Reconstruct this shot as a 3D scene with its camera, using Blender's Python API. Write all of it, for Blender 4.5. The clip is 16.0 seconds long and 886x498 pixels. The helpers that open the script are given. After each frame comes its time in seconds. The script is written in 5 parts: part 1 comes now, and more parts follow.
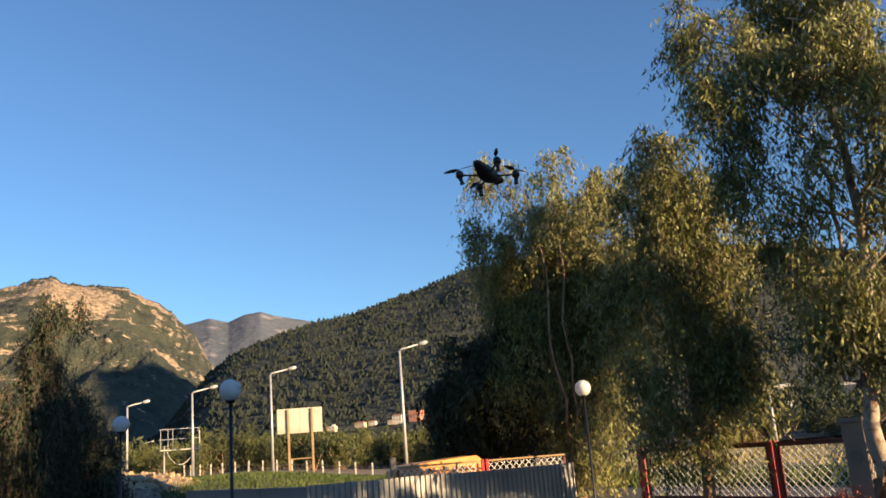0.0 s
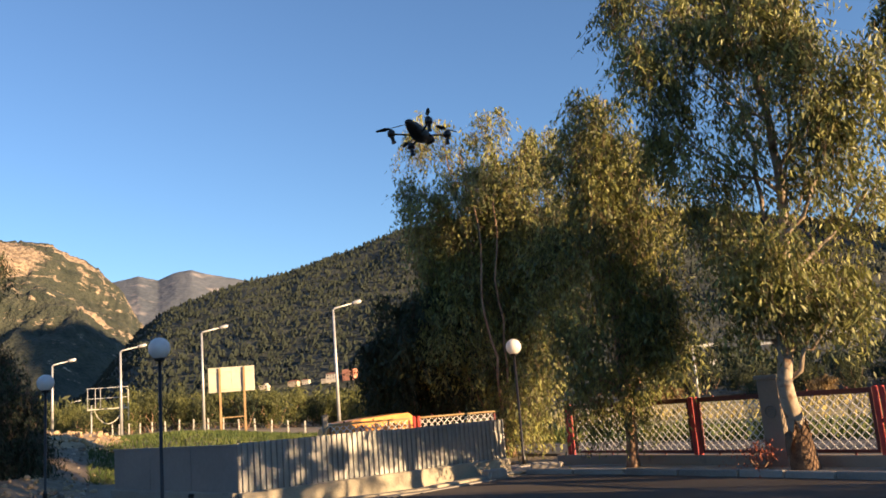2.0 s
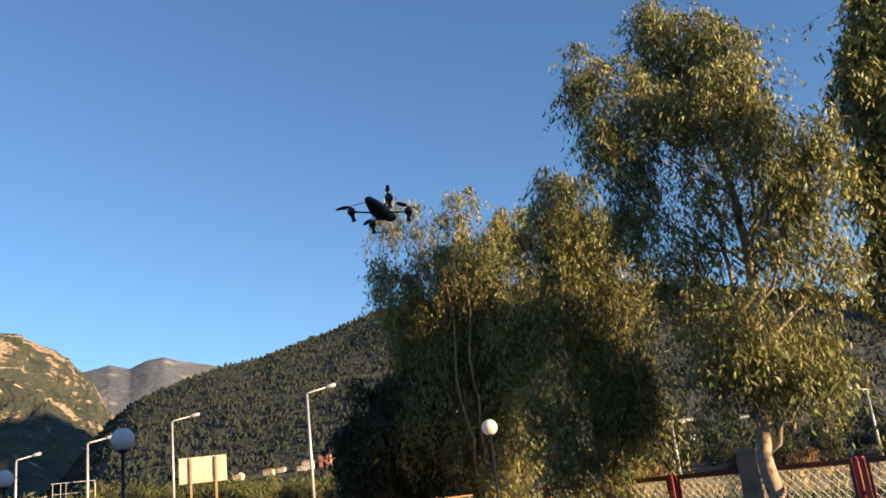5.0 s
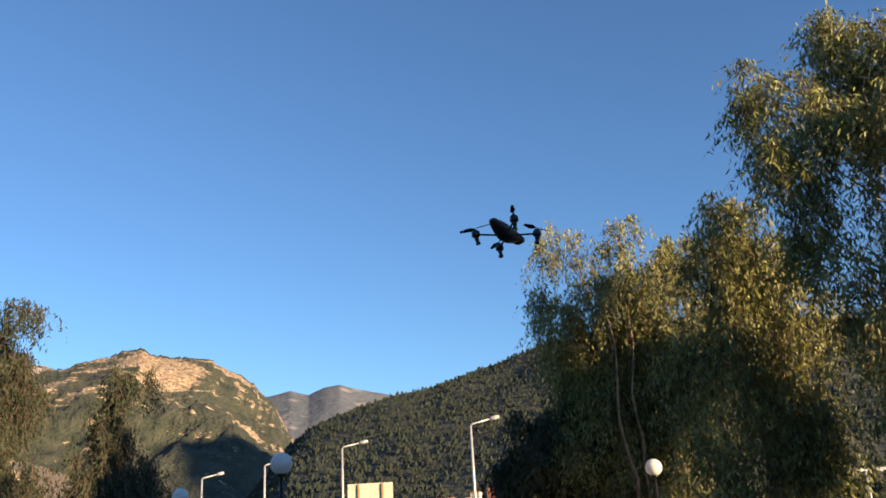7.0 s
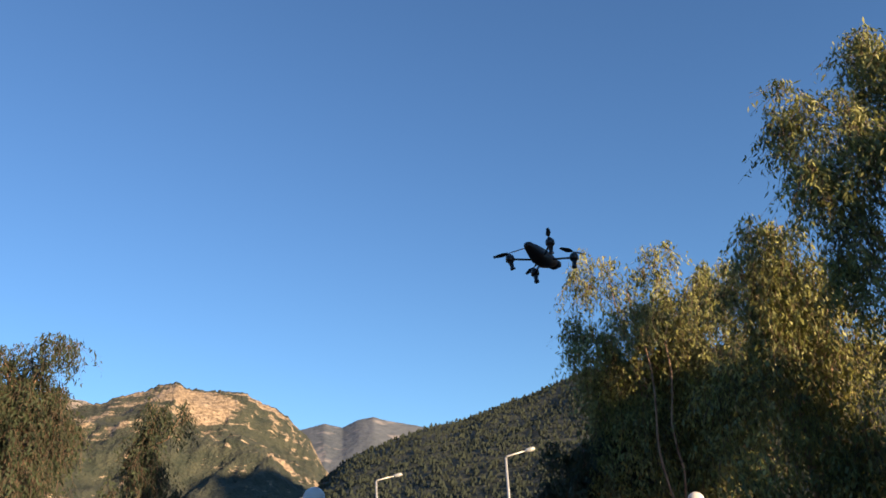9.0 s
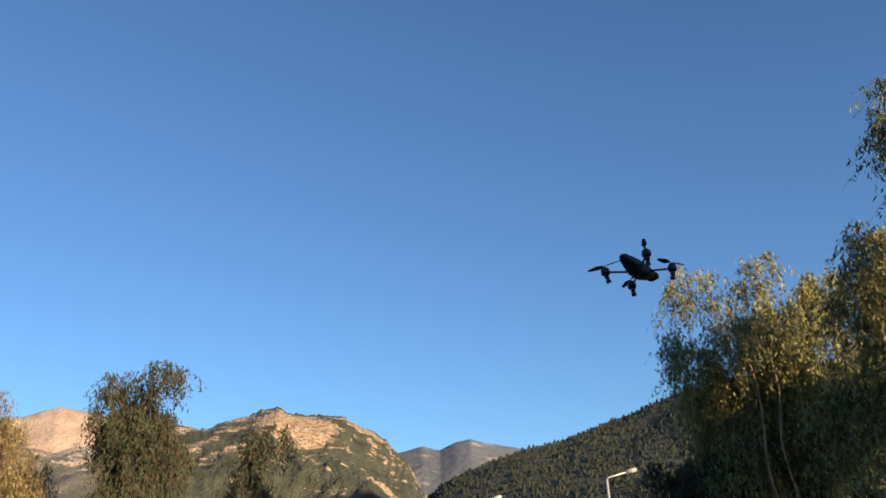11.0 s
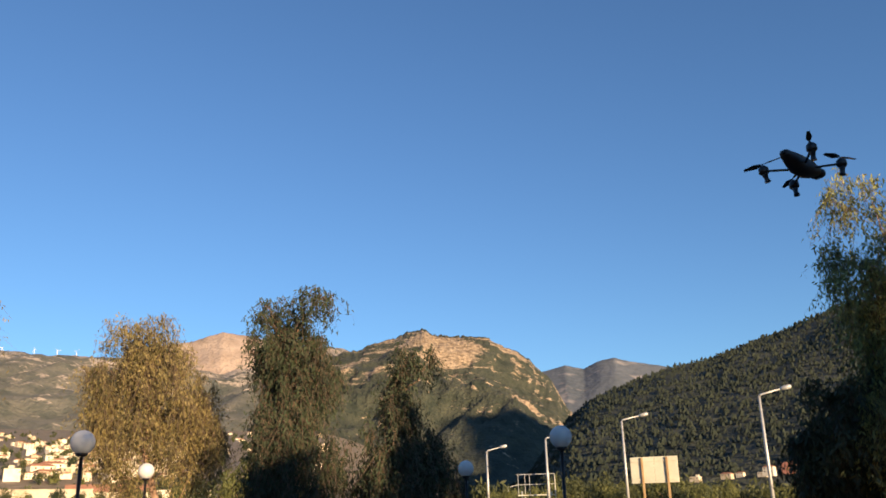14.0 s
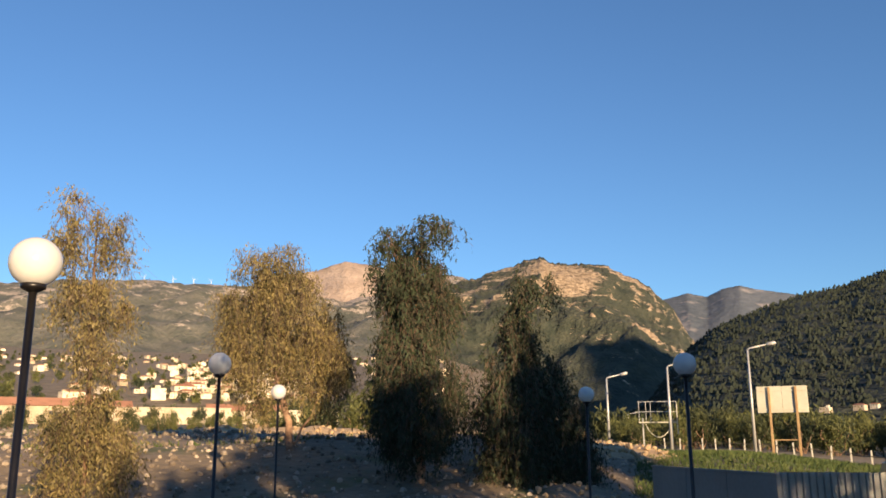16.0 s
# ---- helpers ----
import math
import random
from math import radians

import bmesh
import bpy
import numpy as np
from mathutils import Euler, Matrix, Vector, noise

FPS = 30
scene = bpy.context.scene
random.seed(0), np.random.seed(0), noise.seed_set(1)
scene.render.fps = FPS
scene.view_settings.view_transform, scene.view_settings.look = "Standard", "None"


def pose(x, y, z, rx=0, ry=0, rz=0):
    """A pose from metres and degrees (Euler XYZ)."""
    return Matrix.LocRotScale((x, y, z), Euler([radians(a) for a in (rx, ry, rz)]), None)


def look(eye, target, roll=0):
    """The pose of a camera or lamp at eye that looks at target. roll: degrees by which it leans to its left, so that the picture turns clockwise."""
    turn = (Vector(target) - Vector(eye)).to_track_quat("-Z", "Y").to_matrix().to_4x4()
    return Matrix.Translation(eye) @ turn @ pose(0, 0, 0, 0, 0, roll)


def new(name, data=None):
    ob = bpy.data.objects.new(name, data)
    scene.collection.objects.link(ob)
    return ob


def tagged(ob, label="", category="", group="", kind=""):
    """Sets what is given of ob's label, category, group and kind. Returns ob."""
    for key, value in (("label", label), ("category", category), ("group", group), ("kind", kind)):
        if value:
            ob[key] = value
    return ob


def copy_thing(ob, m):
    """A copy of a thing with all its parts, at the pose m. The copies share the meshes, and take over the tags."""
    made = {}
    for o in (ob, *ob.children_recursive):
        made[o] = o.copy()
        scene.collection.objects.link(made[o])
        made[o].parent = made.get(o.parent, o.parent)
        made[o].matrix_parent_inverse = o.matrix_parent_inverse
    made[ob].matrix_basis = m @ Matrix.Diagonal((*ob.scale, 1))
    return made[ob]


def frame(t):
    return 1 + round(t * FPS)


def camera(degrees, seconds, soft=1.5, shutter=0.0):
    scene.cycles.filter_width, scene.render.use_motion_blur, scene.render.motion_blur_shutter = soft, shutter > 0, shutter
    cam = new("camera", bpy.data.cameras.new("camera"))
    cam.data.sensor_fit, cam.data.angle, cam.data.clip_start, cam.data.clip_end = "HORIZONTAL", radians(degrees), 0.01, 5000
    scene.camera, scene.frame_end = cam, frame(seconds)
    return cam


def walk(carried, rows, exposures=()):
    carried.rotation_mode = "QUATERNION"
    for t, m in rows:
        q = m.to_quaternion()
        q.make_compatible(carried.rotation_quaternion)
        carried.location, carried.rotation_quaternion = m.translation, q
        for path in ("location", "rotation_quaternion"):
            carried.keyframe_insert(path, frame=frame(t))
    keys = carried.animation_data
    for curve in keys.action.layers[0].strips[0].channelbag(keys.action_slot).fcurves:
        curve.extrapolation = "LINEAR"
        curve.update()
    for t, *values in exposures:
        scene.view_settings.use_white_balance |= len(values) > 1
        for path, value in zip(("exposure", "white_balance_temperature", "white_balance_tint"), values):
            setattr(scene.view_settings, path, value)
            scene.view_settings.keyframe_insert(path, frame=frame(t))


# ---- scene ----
# seconds, place, yaw, pitch above level, roll
PATH = [
    (0.0, -0.00, 0.00, 1.65, 2.10, 13.29, 4.32),
    (0.5, 0.00, -0.03, 1.64, 0.22, 11.35, 3.97),
    (1.0, 0.02, -0.06, 1.62, -1.72, 9.04, 4.17),
    (1.5, 0.02, -0.07, 1.62, -2.41, 8.35, 3.99),
    (2.0, 0.03, -0.05, 1.63, -2.33, 10.24, 4.55),
    (2.5, 0.03, -0.08, 1.63, -3.39, 10.80, 5.06),
    (3.0, 0.04, -0.06, 1.64, -3.87, 11.04, 6.13),
    (3.5, 0.09, -0.03, 1.65, -5.35, 11.01, 6.69),
    (3.7, 0.10, -0.01, 1.65, -4.92, 12.48, 6.39),
    (5.8, 0.15, 0.12, 1.62, -1.48, 16.50, 6.76),
    (6.0, 0.21, 0.15, 1.64, 0.14, 17.08, 6.28),
    (6.5, 0.30, 0.29, 1.65, 4.22, 18.25, 2.64),
    (7.0, 0.38, 0.38, 1.65, 7.26, 18.56, 3.02),
    (7.5, 0.38, 0.45, 1.66, 9.73, 17.18, 3.67),
    (8.0, 0.35, 0.46, 1.65, 7.38, 19.59, 4.98),
    (8.5, 0.34, 0.54, 1.70, 9.07, 20.30, 4.47),
    (9.0, 0.35, 0.58, 1.69, 9.56, 20.75, 3.06),
    (9.5, 0.36, 0.59, 1.69, 11.46, 21.87, 2.58),
    (9.7, 0.36, 0.61, 1.69, 12.77, 22.62, 2.62),
    (11.8, 0.32, 0.62, 1.67, 18.07, 21.74, 1.63),
    (12.0, 0.33, 0.65, 1.67, 18.91, 20.95, 1.58),
    (12.5, 0.34, 0.68, 1.68, 19.48, 19.96, 2.12),
    (13.0, 0.32, 0.72, 1.68, 20.94, 17.87, 1.90),
    (13.5, 0.30, 0.77, 1.69, 23.21, 17.60, 1.46),
    (14.0, 0.26, 0.82, 1.69, 25.48, 17.56, 1.52),
    (14.5, 0.27, 0.81, 1.69, 27.01, 16.48, 1.42),
    (15.0, 0.24, 0.84, 1.68, 29.38, 14.20, 0.64),
    (15.5, 0.22, 0.86, 1.68, 30.99, 13.80, 0.53),
    (16.0, 0.20, 0.88, 1.68, 33.30, 12.85, 0.18),
]
cam = camera(55.2, 16.0, 1.7)
walk(cam, [(t, pose(x, y, z, 90 + p, r, w)) for t, x, y, z, w, p, r in PATH],
     [(0.0, 1.22, 8100, 14), (1.0, 1.4, 8800, 18), (3.5, 1.4, 8800, 18), (6.0, 1.26, 8000, 14), (7.0, 1.26, 7950, 14), (7.5, 1.11, 7850, 14), (8.5, 1.19, 7900, 14), (9.5, 1.17, 7750, 14), (12.5, 1.0, 7950, 14), (14.5, 0.94, 7850, 14), (16.0, 0.93, 7800, 14)])

# ---- light ----
SUN_AZ, SUN_EL = 122.0, 11.0          # clockwise from +y, and above level
world = bpy.data.worlds.new("sky")
scene.world = world
world.use_nodes = True
wn = world.node_tree.nodes
sky = wn.new("ShaderNodeTexSky")
sky.sky_type, sky.sun_disc = "NISHITA", False
sky.sun_elevation, sky.sun_rotation = radians(SUN_EL), radians(SUN_AZ)
sky.air_density, sky.dust_density, sky.ozone_density = 1.0, 0.0, 6.0
wn["Background"].inputs[1].default_value = 0.11
world.node_tree.links.new(sky.outputs[0], wn["Background"].inputs[0])
sun_data = bpy.data.lights.new("sun", "SUN")
sun_data.energy, sun_data.angle, sun_data.color = 5.0, radians(0.5), (1.0, 0.8, 0.55)
sun = new("sun", sun_data)
sun_way = Vector((math.sin(radians(SUN_AZ)) * math.cos(radians(SUN_EL)),
                  math.cos(radians(SUN_AZ)) * math.cos(radians(SUN_EL)), math.sin(radians(SUN_EL))))
sun.matrix_world = look(sun_way * 60, (0, 0, 0))

# ---- materials ----


def surface(name, dark, light, rough=0.8, big=1.0, small=20.0, bump=0.3, metal=0.0, island=0.0, third=None, thin=0.0,
            contrast=0.5, reach=0.02, per_object=0.0):
    """Two colours mixed by noise at two scales (cycles a metre), with fine relief; third: stains of their own shape."""
    m = bpy.data.materials.new(name)
    m.use_nodes = True
    t = m.node_tree
    n, link = t.nodes, t.links.new
    bsdf = n["Principled BSDF"]
    co = n.new("ShaderNodeTexCoord")
    a, b = n.new("ShaderNodeTexNoise"), n.new("ShaderNodeTexNoise")
    a.inputs["Scale"].default_value, b.inputs["Scale"].default_value = big, small
    a.inputs["Detail"].default_value, b.inputs["Detail"].default_value = 5, 4
    link(co.outputs["Object"], a.inputs["Vector"])
    link(co.outputs["Object"], b.inputs["Vector"])
    add = n.new("ShaderNodeMath")
    add.operation = "MULTIPLY_ADD"
    link(b.outputs["Fac"], add.inputs[0])
    add.inputs[1].default_value = 0.5
    link(a.outputs["Fac"], add.inputs[2])
    last = add.outputs[0]
    for amount, kind, socket in ((island, "ShaderNodeNewGeometry", "Random Per Island"), (per_object, "ShaderNodeObjectInfo", "Random")):
        if amount:
            g = n.new(kind)
            more = n.new("ShaderNodeMath")
            more.operation = "MULTIPLY_ADD"
            more.inputs[1].default_value = amount
            shift = n.new("ShaderNodeMath")
            shift.operation = "SUBTRACT"
            shift.inputs[1].default_value = 0.5
            link(g.outputs[socket], shift.inputs[0])
            link(shift.outputs[0], more.inputs[0])
            link(last, more.inputs[2])
            last = more.outputs[0]
    ramp = n.new("ShaderNodeValToRGB")
    e = ramp.color_ramp.elements
    e[0].position, e[1].position = 0.75 - contrast / 2, 0.75 + contrast / 2
    e[0].color, e[1].color = (*dark, 1), (*light, 1)
    link(last, ramp.inputs[0])
    colour = ramp.outputs[0]
    if third:
        c = n.new("ShaderNodeTexNoise")
        c.inputs["Scale"].default_value, c.inputs["Detail"].default_value = big * 2.3, 6
        link(co.outputs["Object"], c.inputs["Vector"])
        cut = n.new("ShaderNodeValToRGB")
        cut.color_ramp.elements[0].position, cut.color_ramp.elements[1].position = third[1], third[1] + 0.12
        link(c.outputs["Fac"], cut.inputs[0])
        mix = n.new("ShaderNodeMix")
        mix.data_type = "RGBA"
        link(cut.outputs[0], mix.inputs[0])
        link(colour, mix.inputs[6])
        mix.inputs[7].default_value = (*third[0], 1)
        colour = mix.outputs[2]
    link(colour, bsdf.inputs["Base Color"])
    bsdf.inputs["Roughness"].default_value = rough
    bsdf.inputs["Metallic"].default_value = metal
    if bump:
        bu = n.new("ShaderNodeBump")
        bu.inputs["Strength"].default_value, bu.inputs["Distance"].default_value = bump, reach
        link(b.outputs["Fac"], bu.inputs["Height"])
        link(bu.outputs[0], bsdf.inputs["Normal"])
    if thin:
        tr = n.new("ShaderNodeBsdfTranslucent")
        link(colour, tr.inputs[0])
        ms = n.new("ShaderNodeMixShader")
        ms.inputs[0].default_value = thin
        link(bsdf.outputs[0], ms.inputs[1])
        link(tr.outputs[0], ms.inputs[2])
        link(ms.outputs[0], n["Material Output"].inputs[0])
    return m


M_ASPHALT = surface("asphalt", (0.042, 0.032, 0.026), (0.087, 0.067, 0.053), 0.85, 0.5, 60, 0.5, third=((0.11, 0.095, 0.08), 0.62))
M_SOIL = surface("soil", (0.11, 0.085, 0.06), (0.27, 0.205, 0.14), 0.95, 0.16, 3.4, 0.8, reach=0.15, third=((0.1, 0.11, 0.042), 0.57))
M_GRASS_SOIL = surface("grassy_soil", (0.05, 0.075, 0.02), (0.11, 0.135, 0.04), 0.95, 0.2, 4.0, 0.6, reach=0.1)
M_GRASS = surface("grass_blades", (0.03, 0.062, 0.012), (0.1, 0.125, 0.031), 0.75, 0.6, 5, 0, island=0.5, thin=0.15)
M_CONCRETE = surface("concrete", (0.2, 0.175, 0.145), (0.36, 0.32, 0.26), 0.85, 1.2, 30, 0.35, third=((0.2, 0.18, 0.15), 0.63))
M_PALECON = surface("cream_concrete", (0.27, 0.235, 0.175), (0.42, 0.37, 0.285), 0.85, 1.0, 26, 0.4, third=((0.27, 0.24, 0.19), 0.6))
M_KERB = surface("kerb_stone", (0.2, 0.18, 0.155), (0.4, 0.36, 0.31), 0.85, 2.0, 40, 0.4, per_object=0.3)
M_PLASTER = surface("painted_wall", (0.25, 0.19, 0.14), (0.33, 0.26, 0.2), 0.85, 0.8, 25, 0.2, third=((0.2, 0.15, 0.12), 0.6))
M_SHEET = surface("galvanised_sheet", (0.24, 0.235, 0.22), (0.36, 0.35, 0.32), 0.5, 1.0, 9, 0.05, metal=0.35)
M_FLAT_SHEET = surface("grey_painted_sheet", (0.22, 0.205, 0.19), (0.3, 0.28, 0.26), 0.55, 0.6, 12, 0.05, metal=0.2)
M_RED = surface("red_paint", (0.38, 0.03, 0.028), (0.54, 0.05, 0.042), 0.5, 3, 30, 0.1, third=((0.24, 0.035, 0.03), 0.66))
M_DARK_RED = surface("dark_red_paint", (0.09, 0.015, 0.012), (0.16, 0.03, 0.025), 0.5, 3, 30, 0.1)
M_LATTICE = surface("white_lattice", (0.76, 0.72, 0.67), (0.86, 0.82, 0.78), 0.5, 3, 30, 0.05)
M_BLACK = surface("black_gloss_paint", (0.008, 0.007, 0.007), (0.016, 0.014, 0.013), 0.38, 4, 40, 0.05)
M_GLOBE = surface("opal_glass", (0.78, 0.77, 0.75), (0.84, 0.83, 0.81), 0.18, 6, 30, 0.0, thin=0.3)
M_GALV = surface("grey_steel", (0.4, 0.4, 0.39), (0.56, 0.55, 0.53), 0.45, 2, 20, 0.05, metal=0.4)
M_LENS = surface("lamp_lens", (0.7, 0.7, 0.66), (0.8, 0.8, 0.76), 0.2, 4, 20, 0)
M_BOARD = surface("cream_board", (0.43, 0.41, 0.32), (0.58, 0.55, 0.45), 0.6, 0.8, 12, 0.1)
M_WOODPOST = surface("rusty_post", (0.26, 0.15, 0.07), (0.42, 0.28, 0.14), 0.7, 2, 18, 0.2)
M_POSTWHITE = surface("white_post", (0.36, 0.34, 0.29), (0.56, 0.53, 0.46), 0.6, 3, 20, 0.1)
M_ORANGE = surface("orange_paint", (0.62, 0.26, 0.07), (0.8, 0.38, 0.12), 0.45, 1.5, 12, 0.1, third=((0.4, 0.15, 0.03), 0.64))
M_MARK = surface("black_mark", (0.02, 0.018, 0.015), (0.05, 0.045, 0.04), 0.6, 4, 20, 0)
M_BARK = surface("eucalyptus_bark", (0.15, 0.075, 0.045), (0.42, 0.27, 0.18), 0.85, 3.5, 22, 0.6, third=((0.09, 0.05, 0.033), 0.58))
M_OLDBARK = surface("old_bark", (0.08, 0.045, 0.027), (0.25, 0.145, 0.085), 0.9, 5, 30, 0.8)
M_PALE_BARK = surface("pale_peeling_bark", (0.26, 0.19, 0.13), (0.48, 0.39, 0.3), 0.75, 2.5, 18, 0.5, third=((0.17, 0.09, 0.055), 0.55))
M_TWIG = surface("twig", (0.045, 0.03, 0.02), (0.13, 0.085, 0.055), 0.8, 3, 20, 0)
# Golden and dark clumps in the leaf colour imitate sun and shade.
M_LEAF = surface("eucalyptus_leaf", (0.034, 0.055, 0.018), (0.3, 0.3, 0.088), 0.55, 0.6, 1.8, 0, island=0.5, thin=0.16, contrast=0.68, third=((0.34, 0.27, 0.095), 0.63))
# Dark green leaf; the shade on the shaded trees is in its colour.
M_LEAF_DARK_SHADED = surface("dark_shaded_leaf", (0.009, 0.017, 0.008), (0.045, 0.063, 0.027), 0.75, 0.7, 2.2, 0, island=0.4, thin=0.12, contrast=0.7)
M_LEAF_GOLD = surface("golden_leaf", (0.05, 0.054, 0.02), (0.34, 0.265, 0.105), 0.65, 0.6, 2.2, 0, island=0.5, thin=0.26, contrast=0.7)
M_BUSH = surface("shrub_leaf", (0.017, 0.028, 0.009), (0.085, 0.093, 0.031), 0.7, 0.15, 1.0, 0, island=0.5, thin=0.18, contrast=0.8)
M_PINE = surface("pine_needles", (0.011, 0.019, 0.013), (0.025, 0.034, 0.023), 0.95, 0.012, 0.1, 0, island=0.3, contrast=0.7)
M_FOREST_SOIL = surface("wooded_slope", (0.018, 0.027, 0.019), (0.052, 0.057, 0.043), 0.95, 0.02, 0.22, 0.8, reach=4, third=((0.075, 0.07, 0.053), 0.66))


def scrub_rock(name, crags, dark=(0.02, 0.03, 0.021), light=(0.066, 0.071, 0.048), shade=(0.13, 0.09, 0.06), lit=(0.47, 0.355, 0.245), size=1.0, share=0.708):
    """Dark scrub with broken pale rock showing through; crags: (centre, reach) of the large bare outcrops."""
    m = surface(name, dark, light, 0.95, 0.03 / size, 0.16 / size, 1.0, reach=7, contrast=0.4)
    t = m.node_tree
    n, link = t.nodes, t.links.new

    def math_node(kind, a, b, c=None):
        q = n.new("ShaderNodeMath")
        q.operation = kind
        for k, v in enumerate((a, b, c)):
            if v is None:
                continue
            if isinstance(v, (int, float)):
                q.inputs[k].default_value = v
            else:
                link(v, q.inputs[k])
        return q.outputs[0]
    co = n["Texture Coordinate"].outputs["Object"]
    tilt = n.new("ShaderNodeMapping")
    tilt.inputs["Rotation"].default_value = (0.5, 0.65, 0.3)
    tilt.inputs["Scale"].default_value = (0.55, 1.0, 1.7)
    link(co, tilt.inputs["Vector"])
    broad, fine = n.new("ShaderNodeTexNoise"), n.new("ShaderNodeTexNoise")
    for q, scale, detail in ((broad, 0.021 / size, 9), (fine, 0.11 / size, 6)):
        q.inputs["Scale"].default_value, q.inputs["Detail"].default_value, q.inputs["Roughness"].default_value = scale, detail, 0.66
        q.inputs["Distortion"].default_value = 0.5
        link(tilt.outputs[0], q.inputs["Vector"])
    total = math_node("MULTIPLY_ADD", fine.outputs["Fac"], 0.3, broad.outputs["Fac"])
    geo, sep = n.new("ShaderNodeNewGeometry"), n.new("ShaderNodeSeparateXYZ")
    link(geo.outputs["Normal"], sep.inputs[0])
    total = math_node("MULTIPLY_ADD", math_node("SUBTRACT", 0.75, sep.outputs[2]), 0.22, total)
    place = n.new("ShaderNodeSeparateXYZ")
    link(co, place.inputs[0])
    total = math_node("ADD", math_node("MULTIPLY", place.outputs[2], 0.0004), math_node("SUBTRACT", total, 0.125))
    for centre, reach in crags:
        d = n.new("ShaderNodeVectorMath")
        d.operation = "DISTANCE"
        link(co, d.inputs[0])
        d.inputs[1].default_value = tuple(centre)
        near = math_node("MAXIMUM", math_node("SUBTRACT", 1.0, math_node("DIVIDE", d.outputs["Value"], reach)), 0.0)
        total = math_node("MULTIPLY_ADD", near, 0.42, total)
    cut = n.new("ShaderNodeValToRGB")
    cut.color_ramp.elements[0].position, cut.color_ramp.elements[1].position = share, share + 0.055
    link(total, cut.inputs[0])
    tint = n.new("ShaderNodeValToRGB")
    tint.color_ramp.elements[0].position, tint.color_ramp.elements[1].position = 0.34, 0.64
    tint.color_ramp.elements[0].color, tint.color_ramp.elements[1].color = (*shade, 1), (*lit, 1)
    link(fine.outputs["Fac"], tint.inputs[0])
    rock = n.new("ShaderNodeMix")
    rock.data_type = "RGBA"
    link(cut.outputs[0], rock.inputs[0])
    base = n["Principled BSDF"].inputs["Base Color"]
    link(base.links[0].from_socket, rock.inputs[6])
    link(tint.outputs[0], rock.inputs[7])
    link(rock.outputs[2], base)
    return m


# Distance haze is put into this rock's blue-grey base colour.
M_HAZY_ROCK = surface("hazy_far_rock", (0.058, 0.075, 0.095), (0.125, 0.14, 0.165), 0.95, 0.004, 0.03, 0.5, reach=15, third=((0.25, 0.23, 0.23), 0.6))
# Scrub tones lifted to imitate haze over the ridge; pale patches are rock.
M_RIDGE = scrub_rock("dry_hillside", [], (0.07, 0.078, 0.064), (0.165, 0.155, 0.125), (0.22, 0.185, 0.15), (0.5, 0.41, 0.33), 1.7, 0.705)
M_BANKSTONE = surface("soil_stone", (0.16, 0.125, 0.095), (0.46, 0.38, 0.3), 0.95, 1.5, 14, 0.6, island=0.7, per_object=0.6)
M_STONE = surface("rubble_stone", (0.24, 0.155, 0.085), (0.5, 0.36, 0.22), 0.9, 1.5, 14, 0.6, island=0.3, per_object=0.3)
M_CREAM = surface("cream_render", (0.42, 0.33, 0.23), (0.78, 0.68, 0.53), 0.85, 0.2, 3, 0.1, per_object=0.9)
M_ROOF = surface("clay_roof", (0.32, 0.14, 0.08), (0.5, 0.24, 0.14), 0.85, 0.4, 5, 0.3, per_object=0.4)
M_PINKWALL = surface("salmon_render", (0.5, 0.2, 0.13), (0.62, 0.28, 0.19), 0.85, 0.3, 4, 0.1)
M_WHITE = surface("white_render", (0.62, 0.61, 0.58), (0.78, 0.77, 0.74), 0.7, 0.3, 4, 0.1)
M_WINDOW = surface("window_glass", (0.02, 0.022, 0.025), (0.05, 0.05, 0.055), 0.1, 1, 5, 0)
M_DRONE = surface("black_foam_shell", (0.012, 0.012, 0.013), (0.03, 0.028, 0.027), 0.5, 12, 80, 0.1)
M_DRONE_TOP = surface("mottled_tan_shell", (0.04, 0.035, 0.025), (0.24, 0.21, 0.15), 0.5, 14, 60, 0.1, contrast=0.15)
M_PROP = surface("black_plastic", (0.01, 0.01, 0.011), (0.025, 0.025, 0.026), 0.35, 12, 60, 0)

# ---- building helpers ----


